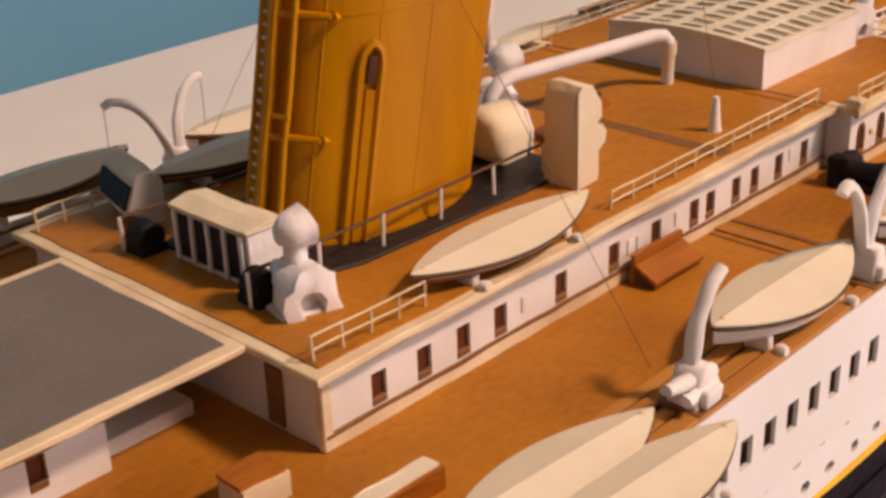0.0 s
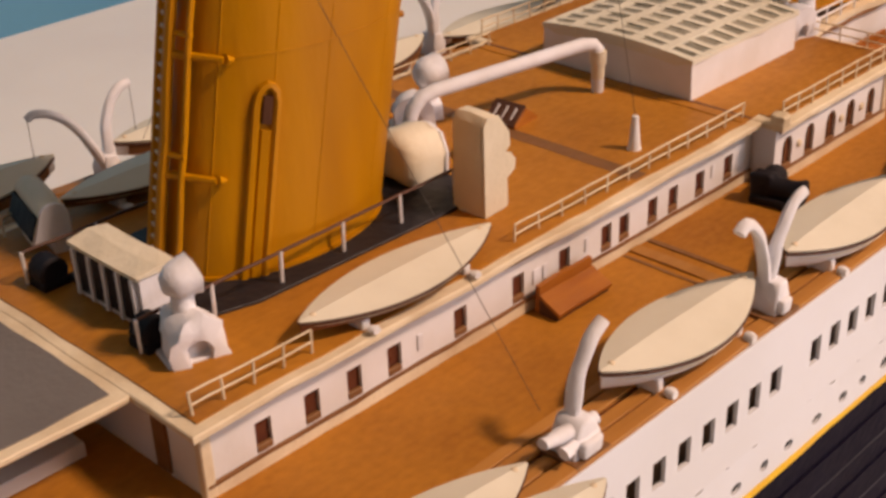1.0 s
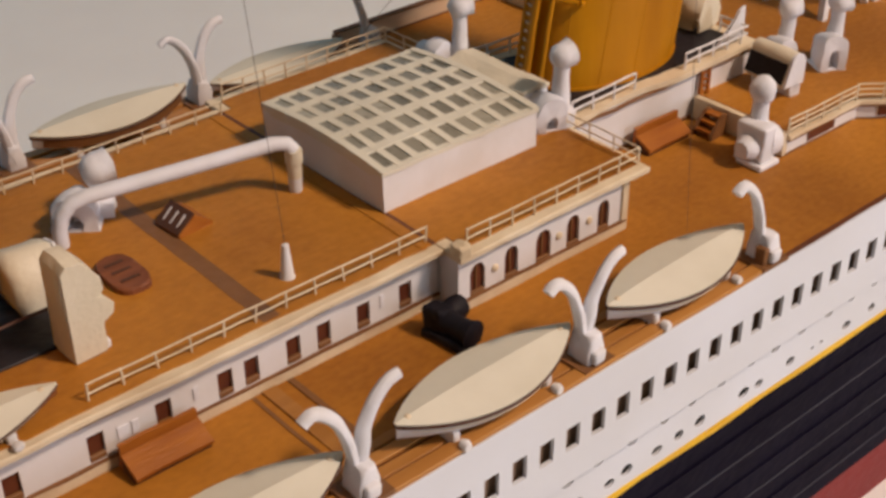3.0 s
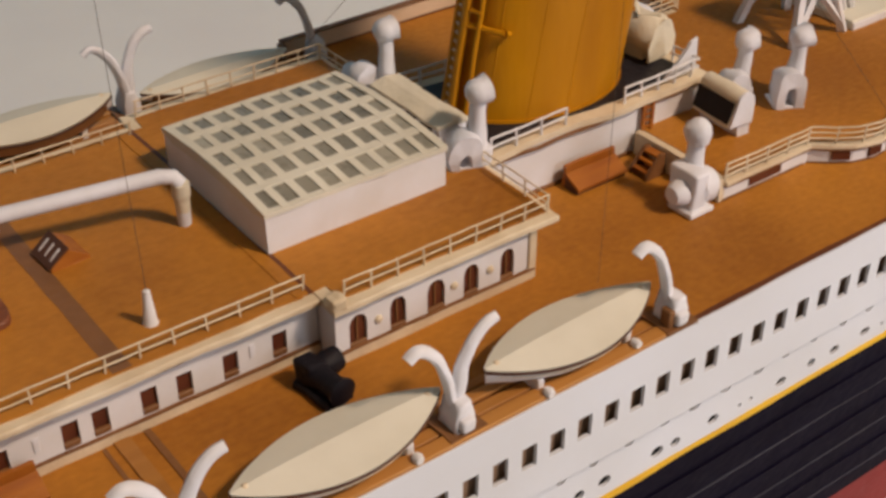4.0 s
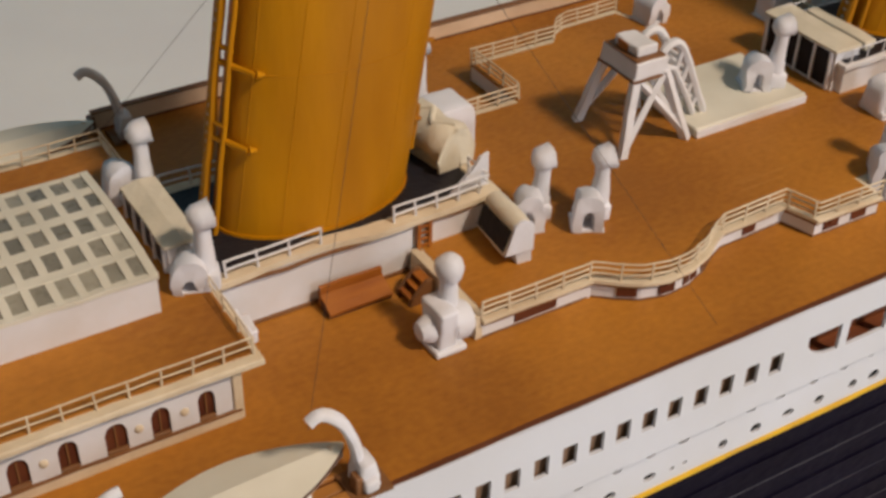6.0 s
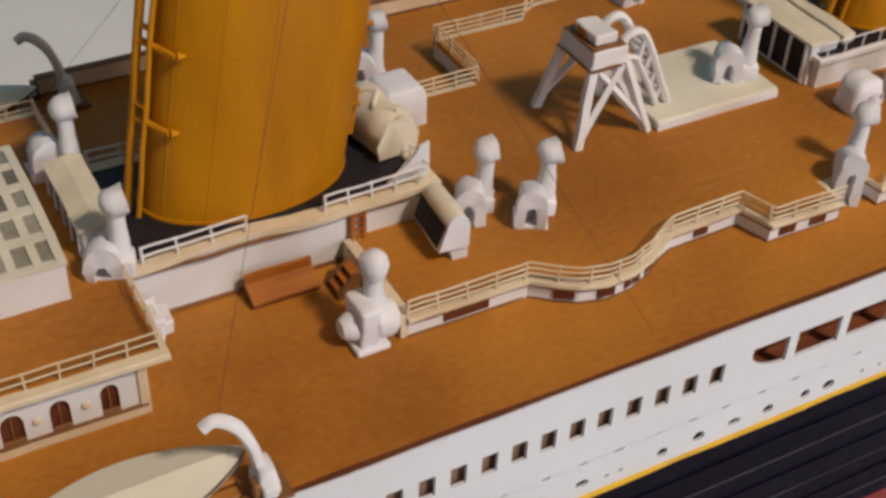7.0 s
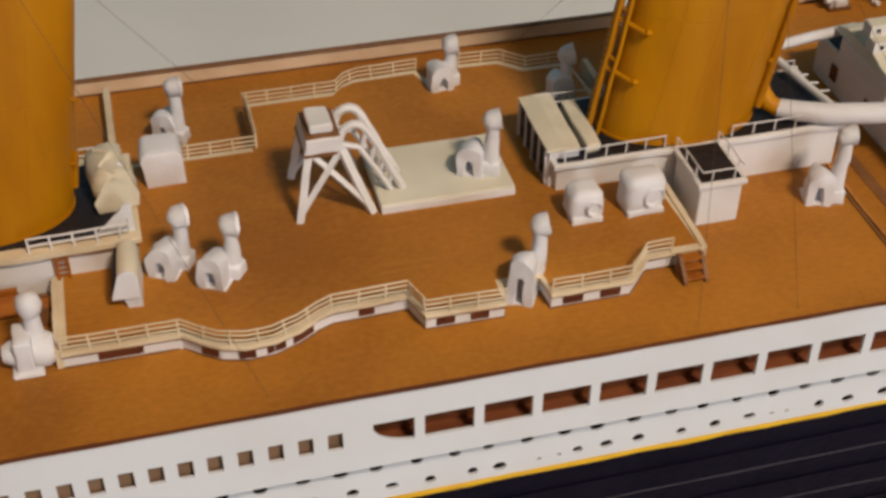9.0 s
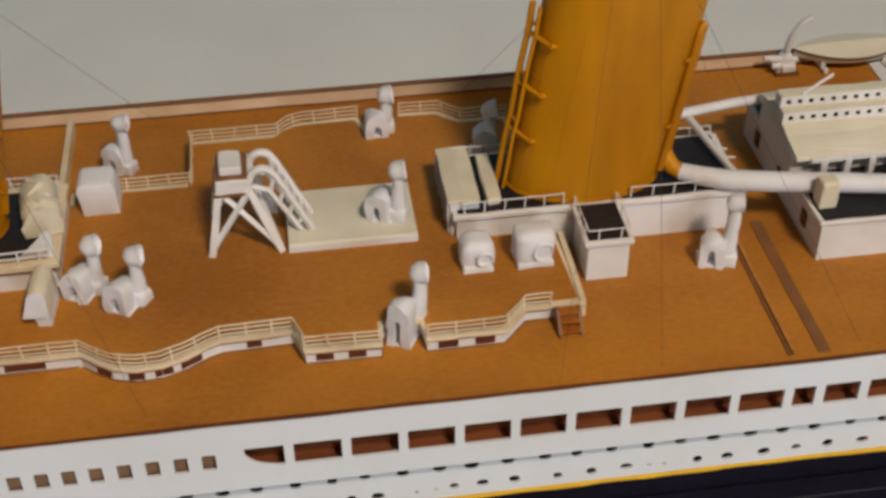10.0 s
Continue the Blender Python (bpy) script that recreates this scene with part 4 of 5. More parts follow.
def make_engine_vent():
    """A ball-headed pipe over a boxy fan casing with a round inlet."""
    v = thing("ventilator", "white fan ventilator, boxy casing with round inlet and ball-headed pipe", "ventilator", (50.95, 20.1, 0), group="white ventilators")
    part("casing", box(B(), -0.35, 0.30, -0.62, 0.62, 0.0, 1.55, 0.1, 2), ROUGHW, v, smooth=True, wob=0.07, size=0.6, step=0.3, sharp=65)
    part("drum", turned(B(), [(0.30, 0.0), (0.62, 0.05), (0.66, 0.5), (0.5, 0.75), (0.2, 0.8)], (0.25, 0, 0.68), 16, pose(0, 0, 0, 0, 90, 0)), ROUGHW, v, smooth=True)
    part("inlet", turned(B(), [(0.48, 0.0), (0.44, 0.2), (0.3, 0.45), (0.16, 0.48)], (-0.35, -0.02, 0.72), 16, pose(0, 0, 0, 0, -90, 0)), ROUGHW, v, "round inlet", smooth=True)
    part("bracket_foot", box(B(), -0.55, 0.55, -0.75, 0.35, 0.0, 0.22, 0.05), ROUGHW, v)
    part("pipe", turned(B(), [(0.36, 0.9), (0.33, 1.4), (0.27, 2.4)], (0.42, 0.25, 0)), ROUGHW, v, smooth=True)
    part("head", turned(B(), [(0.26, 2.15), (0.40, 2.28), (0.48, 2.58), (0.43, 2.85), (0.25, 3.02), (0.05, 3.07)], (0.42, 0.25, 0)), ROUGHW, v, "round ball head", smooth=True, wob=0.05, size=0.6, step=0.5)
    return v


make_engine_vent()


def make_louvre_box(x, y0, y1, z, h=1.55, deep=1.05):
    """A long box across the ship with dark panels between white bars on its after face."""
    v = thing("louvre_box", "cream-topped white ventilator box with four black panels", "ventilator box", (x, y0, z), group="louvred boxes")
    w = y1 - y0
    part("body", box(B(), 0.0, deep, 0, w, 0.0, h), ROUGHW, v, wob=0.04, size=1.0)
    part("lid", profile_along(B(), [(-0.10, h), (-0.10, h + 0.10), (deep * 0.5, h + 0.2), (deep + 0.06, h + 0.14), (deep + 0.06, h)], -0.05, w + 0.05, "y", 0.03), TANKC, v, "cream lid", wob=0.06, size=0.9)
    n = 4
    for k in range(n):
        a = 0.2 + (w - 0.4) * k / n
        part("black_panel", box(B(), -0.05, 0.02, a + 0.05, a + (w - 0.4) / n - 0.05, 0.16, h - 0.1), BLACK, v, "black panel")
    for k in range(n + 1):
        a = 0.2 + (w - 0.4) * k / n
        part("bar", box(B(), -0.12, 0.0, a - 0.06, a + 0.06, 0.08, h - 0.02), ROUGHW, v, wob=0.03, size=0.6)
    return v


make_louvre_box(16.63, 24.82, 27.75, ROOF1, 1.38)
make_louvre_box(44.04, 24.67, 28.45, ROOF2, 1.0)
make_louvre_box(71.92, 24.73, 28.75, LOW, 1.72, 1.25)
rb = thing("roof_beam", "ivory painted beam lying on the funnel house roof", "beam", (73.53, 24.81, 2.14))
part("beam", box(B(), 0, 0.62, 0, 3.4, 0, 0.42, 0.08, 2), TANKC, rb, wob=0.07, size=0.9)


def make_drum_box(x, y, z, rz=0.0, k=1.0, length=1.9):
    """A box with a round drum along its top that juts forward over a black panel."""
    v = thing("drum_box", "white box with half-round cream top and black panel", "ventilator box", (x, y, z), rz, group="round-topped boxes")
    base = [(-0.02, 0.0), (-0.12, 0.45 * k), (0.5, 0.45 * k), (0.52, 0.0)]
    drum = [(-0.54, 0.45 * k), (-0.52, 0.52 * k), (-0.27, 1.22 * k)] + arc(0.10, 1.17 * k, 0.40, 150, 15, 7) + [(0.5, 1.15 * k), (0.5, 0.45 * k)]
    h = length / 2
    part("base", profile_along(B(), base, -h, h, "y", 0.03), ROUGHW, v, wob=0.03, size=0.8)
    part("drum", profile_along(B(), drum, -h, h, "y", 0.03), TANKC, v, "cream rounded top", smooth=True, wob=0.05, size=0.9, step=0.5)
    part("end_plate", profile_along(B(), drum, -h - 0.10, -h + 0.02, "y", 0.02), ROUGHW, v, "white end plate")
    part("black_panel", profile_along(B(), [(-0.58, 0.56 * k), (-0.50, 0.54 * k), (-0.27, 1.18 * k), (-0.35, 1.20 * k)], -h + 0.06, h - 0.06, "y"), BLACK, v, "black front panel")
    return v


make_drum_box(54.75, 22.32, LOW, -4, 1.18, 1.9)
make_drum_box(17.6, 31.05, ROOF1, -14, 0.95, 2.2)

# plain half-round box beyond the second funnel
eb = thing("half_round_box", "white half-round-topped box on the raised deck", "ventilator box", (56.72, 29.32, LOW))
part("body", profile_along(B(), [(-0.72, 0.0), (-0.88, 1.3)] + arc(-0.53, 1.3, 0.35, 180, 90, 4) + arc(0.43, 1.3, 0.35, 90, 0, 4) + [(0.85, 0.0)], -0.75, 0.75, "y", 0.05), ROUGHW, eb, smooth=True, wob=0.05, size=0.8, step=0.4)

# C-shaped hooded vent beside the first funnel
cv = thing("hooded_vent", "cream hooded vent with an in-curved front", "ventilator", (26.2, 22.7, ROOF1))
prof = [(0.0, 0.0), (0.0, 2.75), (0.15, 2.95), (0.55, 2.9), (0.92, 2.3), (0.95, 1.9), (0.72, 1.75), (0.98, 1.65), (1.15, 1.4), (1.1, 1.1), (0.8, 0.95), (0.85, 0.3), (0.8, 0.05)]
part("hood", profile_along(B(), [(u * 1.12, v * 0.99) for u, v in prof], 0.0, 1.1, "y", 0.06), TANKC, cv, smooth=True, wob=0.06, size=0.8, step=0.5)
part("front_plate", profile_along(B(), [(u * 1.12 + 0.02, v * 0.99) for u, v in prof], -0.08, 0.0, "y", 0.02), TANKC, cv, "cream end plate")
part("lower_flap", box(B(), 0.45, 1.1, 0.0, 1.0, 0.0, 0.3, 0.06), WHITE, cv)


tk = thing("tank", "ivory rounded tank on the dark funnel platform", "tank", (26.78, 26.15, 2.24), group="ivory tanks")
part("shell", profile_along(B(), [(-0.85, 0.0), (-0.9, 0.75), (-0.62, 1.35), (-0.1, 1.55), (0.5, 1.42), (0.85, 0.9), (0.85, 0.0)], -0.75, 0.75, "x", 0.26), TANKC, tk, smooth=True, wob=0.09, size=0.8, step=0.4, sharp=60)
part("cap", profile_along(B(), [(-0.8, 0.0), (-0.84, 0.7), (-0.6, 1.25), (-0.1, 1.45), (0.45, 1.32), (0.78, 0.85), (0.78, 0.0)], 0.74, 0.86, "x", 0.03), ROUGHW, tk, "white end cap")
tk2 = thing("tank", "ivory crumpled canvas-covered tank beside the funnel", "tank", (54.64, 26.8, 2.14), -80, group="ivory tanks")
part("shell", turned(B(), [(0.62, -1.25), (0.78, -1.1), (0.86, -0.4), (0.78, 0.2), (0.84, 0.85), (0.7, 1.2)], (0, 0, 0.82), 14, pose(0, 0, 0, 0, 90, 0)), TANKC, tk2, smooth=True, wob=0.14, size=0.9, step=0.4)
part("seat", box(B(), -0.85, 0.85, -0.6, 0.6, 0, 0.45), TANKC, tk2)
part("end_flap", profile_along(B(), [(-0.8, 0.05), (0.75, 0.05), (0.85, 0.7), (0.5, 1.38), (0.0, 1.55), (-0.5, 1.3), (-0.9, 0.6)], 1.18, 1.3, "x", 0.03), TANKC, tk2, "crumpled end flap", wob=0.12, size=0.7, step=0.4)
part("fold", tube(B(), [(-0.8, -0.3, 1.55), (-0.2, 0.1, 1.68), (0.4, -0.35, 1.55), (1.0, 0.1, 1.62)], [0.12, 0.15, 0.14, 0.1], 8), TANKC, tk2, smooth=True, wob=0.08, size=0.5, step=0.3)
part("fold_edge", tube(B(), [(0.2, -0.78, 0.95), (0.3, -0.38, 1.52), (0.35, 0.38, 1.52), (0.3, 0.78, 0.95)], 0.06, 6), ROUGHW, tk2, "pale fold across the cover", smooth=True)

# white steam pipe over the roof deck
sp = thing("steam_pipe", "thick white steam pipe bent down at its end", "pipe", (28.62, 27.92, ROOF1))
part("run", tube(B(), [(0, 0.1, 0.0), (0, 0.05, 0.6), (0.12, 0, 1.05), (0.45, -0.1, 1.4), (0.9, -0.18, 1.48), (6.5, -1.55, 1.72), (6.85, -1.7, 1.66), (7.0, -1.8, 1.42)], 0.235, 12), ROUGHW, sp, smooth=True)
part("down_piece", turned(B(), [(0.22, 0.5), (0.23, 1.0), (0.28, 1.02), (0.28, 1.45)], (7.0, -1.8, 0), 12), TANKC, sp, "cream bent end", smooth=True)
part("pipe_end", turned(B(), [(0.2, 0.0), (0.22, 0.5)], (7.0, -1.8, 0), 12), ROUGHW, sp, smooth=True)
make_ventilator(29.55, 28.77, ROOF1, -35, (0.95, 0.15, 1.5), 1.2, 0.66, 0.14, 0.54)
SHIFT[0] = 0.0

# small brown hatch with white bars, cone, bollard
ht = thing("hatch", "small red-brown gabled hatch, dark slope with white bars", "hatch", (31.97, 26.75, ROOF1), 4)
part("coaming", profile_along(B(), [(-0.62, 0.0), (0.62, 0.0), (0.60, 0.10), (0.02, 0.55), (-0.60, 0.12)], -0.62, 0.62, "y", 0.03), MAHOG, ht, wob=0.03, size=0.6, step=0.4)
part("dark_slope", profile_along(B(), [(-0.66, 0.12), (-0.60, 0.06), (0.03, 0.54), (0.0, 0.62)], -0.58, 0.58, "y"), RAILB, ht, "dark slatted slope")
for k in range(3):
    y = -0.36 + k * 0.34
    part("bar", profile_along(B(), [(-0.50, 0.26), (-0.49, 0.20), (-0.16, 0.46), (-0.17, 0.54)], y - 0.03, y + 0.03, "y"), WHITE, ht)
h2 = thing("hatch", "round-edged red-brown wooden hatch cover", "hatch", (29.15, 25.4, ROOF1), 0)
part("coaming", prism(B(), [(0.55 * math.copysign(abs(math.cos(a)) ** 0.6, math.cos(a)), 0.98 * math.copysign(abs(math.sin(a)) ** 0.6, math.sin(a))) for a in (k * math.tau / 24 for k in range(24))], 0.0, 0.22, 0.05), PROM, h2, wob=0.04, size=0.7, step=0.4)
for y in (-0.45, 0.05, 0.5):
    part("slot", box(B(), -0.3, 0.28, y - 0.06, y + 0.06, 0.19, 0.245), RAILB, h2, "dark slot")
cn = thing("mast_cone", "small white cone holding a thread stay", "mast foot", (32.6, 22.35, ROOF1))
part("cone", turned(B(), [(0.23, 0.0), (0.19, 0.12), (0.10, 1.08), (0.04, 1.11)]), WHITE, cn, smooth=True)
bk = thing("winch", "black painted deck winch beside the house corner", "winch", (36.05, 19.35, 0), 8)
part("drum", turned(B(), [(0.32, -0.65), (0.45, -0.6), (0.35, -0.2), (0.35, 0.3), (0.45, 0.6), (0.32, 0.65)], (0, -0.25, 0.5), 14, pose(0, 0, 0, 90, 0, 0)), BLACK, bk, smooth=True)
part("gear_case", box(B(), -0.40, 0.3, 0.1, 0.8, 0.0, 0.95, 0.12, 2), BLACK, bk, wob=0.1, size=0.5, step=0.3)
part("bed", box(B(), -0.5, 0.45, -0.8, 0.75, 0.0, 0.3, 0.06), BLACK, bk, wob=0.06, size=0.5, step=0.3)
part("lever_drum", turned(B(), [(0.36, -0.3), (0.4, 0.0), (0.36, 0.3)], (0.6, 0.4, 0.5), 12, pose(0, 0, 0, 0, 90, 0)), BLACK, bk, smooth=True)

for x, y, r in ((16.38, 24.23, 0.42), (16.37, 28.69, 0.42)):
    fm = thing("fan_motor", "small black motor beside the ventilator box", "motor", (x, y, ROOF1), group="black motors")
    part("case", turned(B(), [(r * 0.8, -0.35), (r, -0.28), (r, 0.28), (r * 0.8, 0.35)], (0, 0, r), 12, pose(0, 0, 0, 90, 0, 0)), BLACK, fm, smooth=True)
    part("bed", box(B(), -0.4, 0.4, -0.4, 0.4, 0, 0.25, 0.04), BLACK, fm)

# ---- skylight ----
sk = thing("skylight", "large white skylight with a grid of grey panes", "skylight", (36.76, 23.2, ROOF2))
SX, SY, SH = 6.42, 6.2, 1.36


def sky_z(y):
    return SH + 0.21 * math.sin(math.pi * min(max(y / SY, 0), 1))


for nm, a in (("side_wall", (0, SX, 0, 0.14)), ("side_wall", (0, SX, SY - 0.14, SY)), ("end_wall", (0, 0.14, 0.14, SY - 0.14)), ("end_wall", (SX - 0.14, SX, 0.14, SY - 0.14))):
    part(nm, box(B(), a[0], a[1], a[2], a[3], 0, SH), WHITE, sk, wob=0.04, size=1.5)
NY, NX = 5, 9
EDGES = [SY * k / (NY * 2) for k in range(NY * 2 + 1)]
for x0, x1 in ((-0.05, 0.22), (SX - 0.22, SX + 0.05)):
    part("frame_end", profile_along(B(), [(y, sky_z(y) - (0.3 if 0 < y < SY else 0.05)) for y in EDGES] + [(y, sky_z(y) + 0.07) for y in EDGES[::-1]], x0, x1, "x"), CANVAS, sk)
for k in range(NY + 1):
    y = SY * k / NY
    part("long_bar", box(B(), -0.05, SX + 0.05, max(y - 0.19, -0.05), min(y + 0.19, SY + 0.05), sky_z(y) - 0.1, sky_z(y) + 0.05), CANVAS, sk, wob=0.035, size=0.8)
for j in range(NX - 1):
    x = SX * (j + 1) / NX
    part("cross_bar", profile_along(B(), [(y, sky_z(y) - 0.12) for y in EDGES] + [(y, sky_z(y) + 0.05) for y in EDGES[::-1]], x - 0.13, x + 0.13, "x"), CANVAS, sk, wob=0.03, size=0.8)
for k in range(NY):
    for j in range(NX):
        ya, yb, xa, xb = SY * k / NY, SY * (k + 1) / NY, SX * j / NX, SX * (j + 1) / NX
        p = profile_along(B(), [(ya, sky_z(ya) - 0.09), (yb, sky_z(yb) - 0.09), (yb, sky_z(yb) + 0.012), (ya, sky_z(ya) + 0.012)], xa, xb, "x")
        part("pane", p, GLASS, sk)


# ---- lifeboats and davits ----
BL, BW = 6.3, 2.35


def boat_half(u):
    return BW / 2 * max(0.0, 1 - abs(u) ** 2.0) ** 0.95


def make_boat(label, side=None):
    b = thing("lifeboat", label, "lifeboat", group="lifeboats of the liner")
    us = [-1 + 2 * k / 20 for k in range(21)]
    sheer = lambda u: 0.76 + 0.20 * abs(u) ** 2.2
    hullm = B()
    rings = []
    for u in us:
        w, x, zs = max(boat_half(u), 0.03), u * BL / 2, sheer(u)
        keel = 0.12 + 0.45 * abs(u) ** 3
        ring = []
        for a in (-90, -60, -35, -15, 0, 15, 35, 60, 90):
            s, c = math.sin(radians(a)), math.cos(radians(a))
            ring.append(hullm.verts.new((x, w * math.copysign(abs(s) ** 1.15, s), zs - (zs - keel) * c ** 0.9)))
        rings.append(ring)
    for a, c in zip(rings, rings[1:]):
        for i in range(8):
            hullm.faces.new((a[i], a[i + 1], c[i + 1], c[i]))
    hullm.faces.new(rings[0]), hullm.faces.new(rings[-1][::-1])
    for a, c in zip(rings, rings[1:]):
        hullm.faces.new((a[0], c[0], c[8], a[8]))
    part("hull", hullm, side or WHITE, b, "brown-stained hull" if side else "white clinker hull", smooth=True)
    for s in (1, -1):
        part("gunwale", tube(B(), [(u * BL / 2 * 1.005, s * (boat_half(u) + 0.03), sheer(u) + 0.0) for u in us], 0.04, 6), RAILB, b, "dark brown gunwale")
        part("rubbing_strake", tube(B(), [(u * BL / 2 * 0.985, s * (boat_half(u) * 0.97 + 0.0), sheer(u) - 0.16) for u in us], 0.018, 6), CREAM, b)
    band = B()
    cols = []
    for u in us[1:-1]:
        x, y = u * BL / 2 * 0.995, boat_half(u) + 0.01
        cols.append([band.verts.new(c) for c in ((x, y + 0.03, sheer(u) - 0.03), (x, y - 0.02, sheer(u) - 0.36), (x, y - 0.10, sheer(u) - 0.36), (x, y - 0.10, sheer(u) - 0.03))])
    for a, c in zip(cols, cols[1:]):
        for i in range(4):
            band.faces.new((a[i], a[(i + 1) % 4], c[(i + 1) % 4], c[i]))
    band.faces.new(cols[0]), band.faces.new(cols[-1][::-1])
    part("inboard_strake", band, SILL, b, "red-brown inboard strake", smooth=True)
    cov = B()
    rows = []
    for u in us:
        w, x, zs = boat_half(u) + 0.04, u * BL / 2 * 1.01, sheer(u) + 0.08
        ridge = 0.31 * (1 - abs(u) ** 2.4)
        rows.append([cov.verts.new((x, w * v, zs + ridge * (1 - abs(v)))) for v in (-1, -0.75, -0.5, -0.25, 0, 0.25, 0.5, 0.75, 1)])
    for a, c in zip(rows, rows[1:]):
        for i in range(8):
            cov.faces.new((a[i], a[i + 1], c[i + 1], c[i]))
    bmesh.ops.remove_doubles(cov, verts=cov.verts[:], dist=1e-3)
    bmesh.ops.solidify(cov, geom=cov.faces[:], thickness=0.06)
    part("canvas_cover", cov, CANVAS, b, "pale cream canvas cover with a centre ridge", smooth=True, sharp=14)
    for x in (-1.7, 1.7):
        part("chock", box(B(), x - 0.12, x + 0.12, -0.7, 0.7, -0.05, 0.42, 0.03), WHITE, b, "white chock")
        part("chock_end", turned(B(), [(0.12, -0.14), (0.17, 0), (0.12, 0.14)], (x, -1.0, 0.16), 10, pose(0, 0, 0, 90, 0, 0)), WHITE, b, smooth=True)
    for s in (-1, 1):
        part("lifting_eye", turned(B(), [(0.10, 0), (0.11, 0.12), (0.05, 0.18)], (s * BL * 0.44, 0, sheer(0.88) + 0.08), 8), CREAM, b)
    return b


boat = make_boat("white lifeboat with brown gunwale under a cream canvas cover")
boat.matrix_basis = place(26.75, 16.5, 0.06, -1)
for x, y, z, rz in ((34.75, 16.45, 0.06, 1), (42.55, 16.5, 0.06, 2), 
                    (18.2, far(16.2), 0.6, 180), (26.8, far(16.2), 0.3, 180), (35.0, far(16.2), 0.06, 180), (95.1, far(15.8), 0.06, 1)):
    copy_thing(boat, place(x, y, z, rz))
copy_thing(boat, place(42.5, far(16.1), 0.02, 180) @ Matrix.Diagonal((1, 1, 0.66, 1)))
roof_boat = make_boat("brown-sided lifeboat under a cream cover on the house roof", PROM)
roof_boat.matrix_basis = place(21.9, 21.5, ROOF1, 0) @ Matrix.Diagonal((1.03, 0.86, 0.62, 1))
copy_thing(roof_boat, place(21.9, far(21.5), ROOF1, 0))
for x, y in ((17.0, 15.95), (17.7, 14.35)):
    copy_thing(boat, place(x, y, 0.0, -4) @ Matrix.Diagonal((0.93, 0.84, 0.85, 1)))


ARM_CURL = [(-0.06, 0.1, 0.5), (-0.14, 0.13, 1.2), (-0.30, 0.13, 1.85), (-0.55, 0.13, 2.4), (-0.88, 0.13, 2.82), (-1.22, 0.13, 2.97), (-1.5, 0.13, 2.82)]
ARM_RISE = [(0.08, 0.1, 0.5), (0.12, 0.05, 1.3), (0.20, 0.0, 1.95), (0.48, -0.02, 2.58), (0.88, -0.03, 2.96), (1.28, -0.03, 3.05)]
ARM_WIDE = [(-0.1, 0.1, 0.5), (-0.45, 0.13, 1.2), (-0.85, 0.13, 1.95), (-1.3, 0.13, 2.55), (-1.85, 0.13, 2.95), (-2.35, 0.13, 3.1), (-2.6, 0.13, 3.0)]
ARM_UPRIGHT = [(0.0, 0.1, 0.5), (0.06, 0.1, 1.0), (0.14, 0.1, 1.6), (0.34, 0.1, 2.15), (0.68, 0.1, 2.65), (1.1, 0.1, 2.9)]


def make_davits(arms, thick=0.175, block=True):
    d = thing("davit", "white curved boat davits on a stout base block", "davit", group="boat davits")
    k = 1.0 if block else 0.66
    part("base", profile_along(B(), [(-0.5 * k, 0), (0.55 * k, 0), (0.45 * k, 0.5), (0.22, 0.95), (-0.2, 0.95), (-0.45 * k, 0.45)], -0.42, 0.4, "y", 0.08), ROUGHW, d, smooth=True, wob=0.06, size=0.6, step=0.3, sharp=65)
    part("gear_case", box(B(), -0.34 * k, 0.34 * k, -0.62, -0.35, 0.1, 0.55, 0.09, 2), ROUGHW, d, smooth=True, wob=0.04, size=0.5, step=0.3, sharp=65)
    for pts in arms:
        path = smooth_path(pts)
        m = len(path) - 1
        part("arm", tube(B(), path, [thick * (1.3 - 0.3 * k / m) for k in range(m + 1)], 10, 0.8), ROUGHW, d, "arm curved over at its head", smooth=True, wob=0.04, size=0.7, step=0.4)
        if thick < 0.17:
            part("arm_thread", rod(B(), path[-1], (path[-1].x, path[-1].y, 0.9), 0.012, seg=5), WIRE, d, "thin hanging thread")
    if block:
        part("cross_arm", rod(B(), (-1.25, -0.1, 0.82), (0.6, -0.15, 0.62), 0.17, seg=8), ROUGHW, d, smooth=True, wob=0.10, size=0.45, step=0.25, sharp=70)
        part("cross_arm", rod(B(), (-0.8, -0.35, 0.5), (0.3, -0.35, 0.45), 0.15, seg=8), ROUGHW, d, smooth=True, wob=0.10, size=0.45, step=0.25, sharp=70)
    part("foot_plate", box(B(), -0.62, 0.62, -0.6, 0.55, -0.04, 0.07), SILL, d, "brown foot plate", wob=0.04, size=0.5)
    return d


MIRROR = Matrix.Diagonal((-1, 1, 1, 1))
pair = make_davits((ARM_CURL, ARM_RISE), 0.175, False)
pair.matrix_basis = place(30.12, 16.0, 0.1, 0)
copy_thing(pair, place(38.15, 16.05, 0.1, 2))
wide = make_davits((ARM_WIDE, ARM_RISE), 0.16, False)
wide.matrix_basis = place(23.3, far(16.1), 0.1, 180) @ MIRROR
for x in (31.1, 38.8):
    copy_thing(pair, place(x, far(16.1), 0.1, 180) @ MIRROR)
first = make_davits((ARM_UPRIGHT,))
first.matrix_basis = place(21.9, 16.0, 0.1, 0)
last = make_davits((ARM_CURL,), 0.18, False)
last.matrix_basis = place(46.0, 15.95, 0.1, 0)
copy_thing(last, place(46.7, far(16.6), 0.1, 0))
copy_thing(first, place(91.4, far(16.2), 0.1, 0))


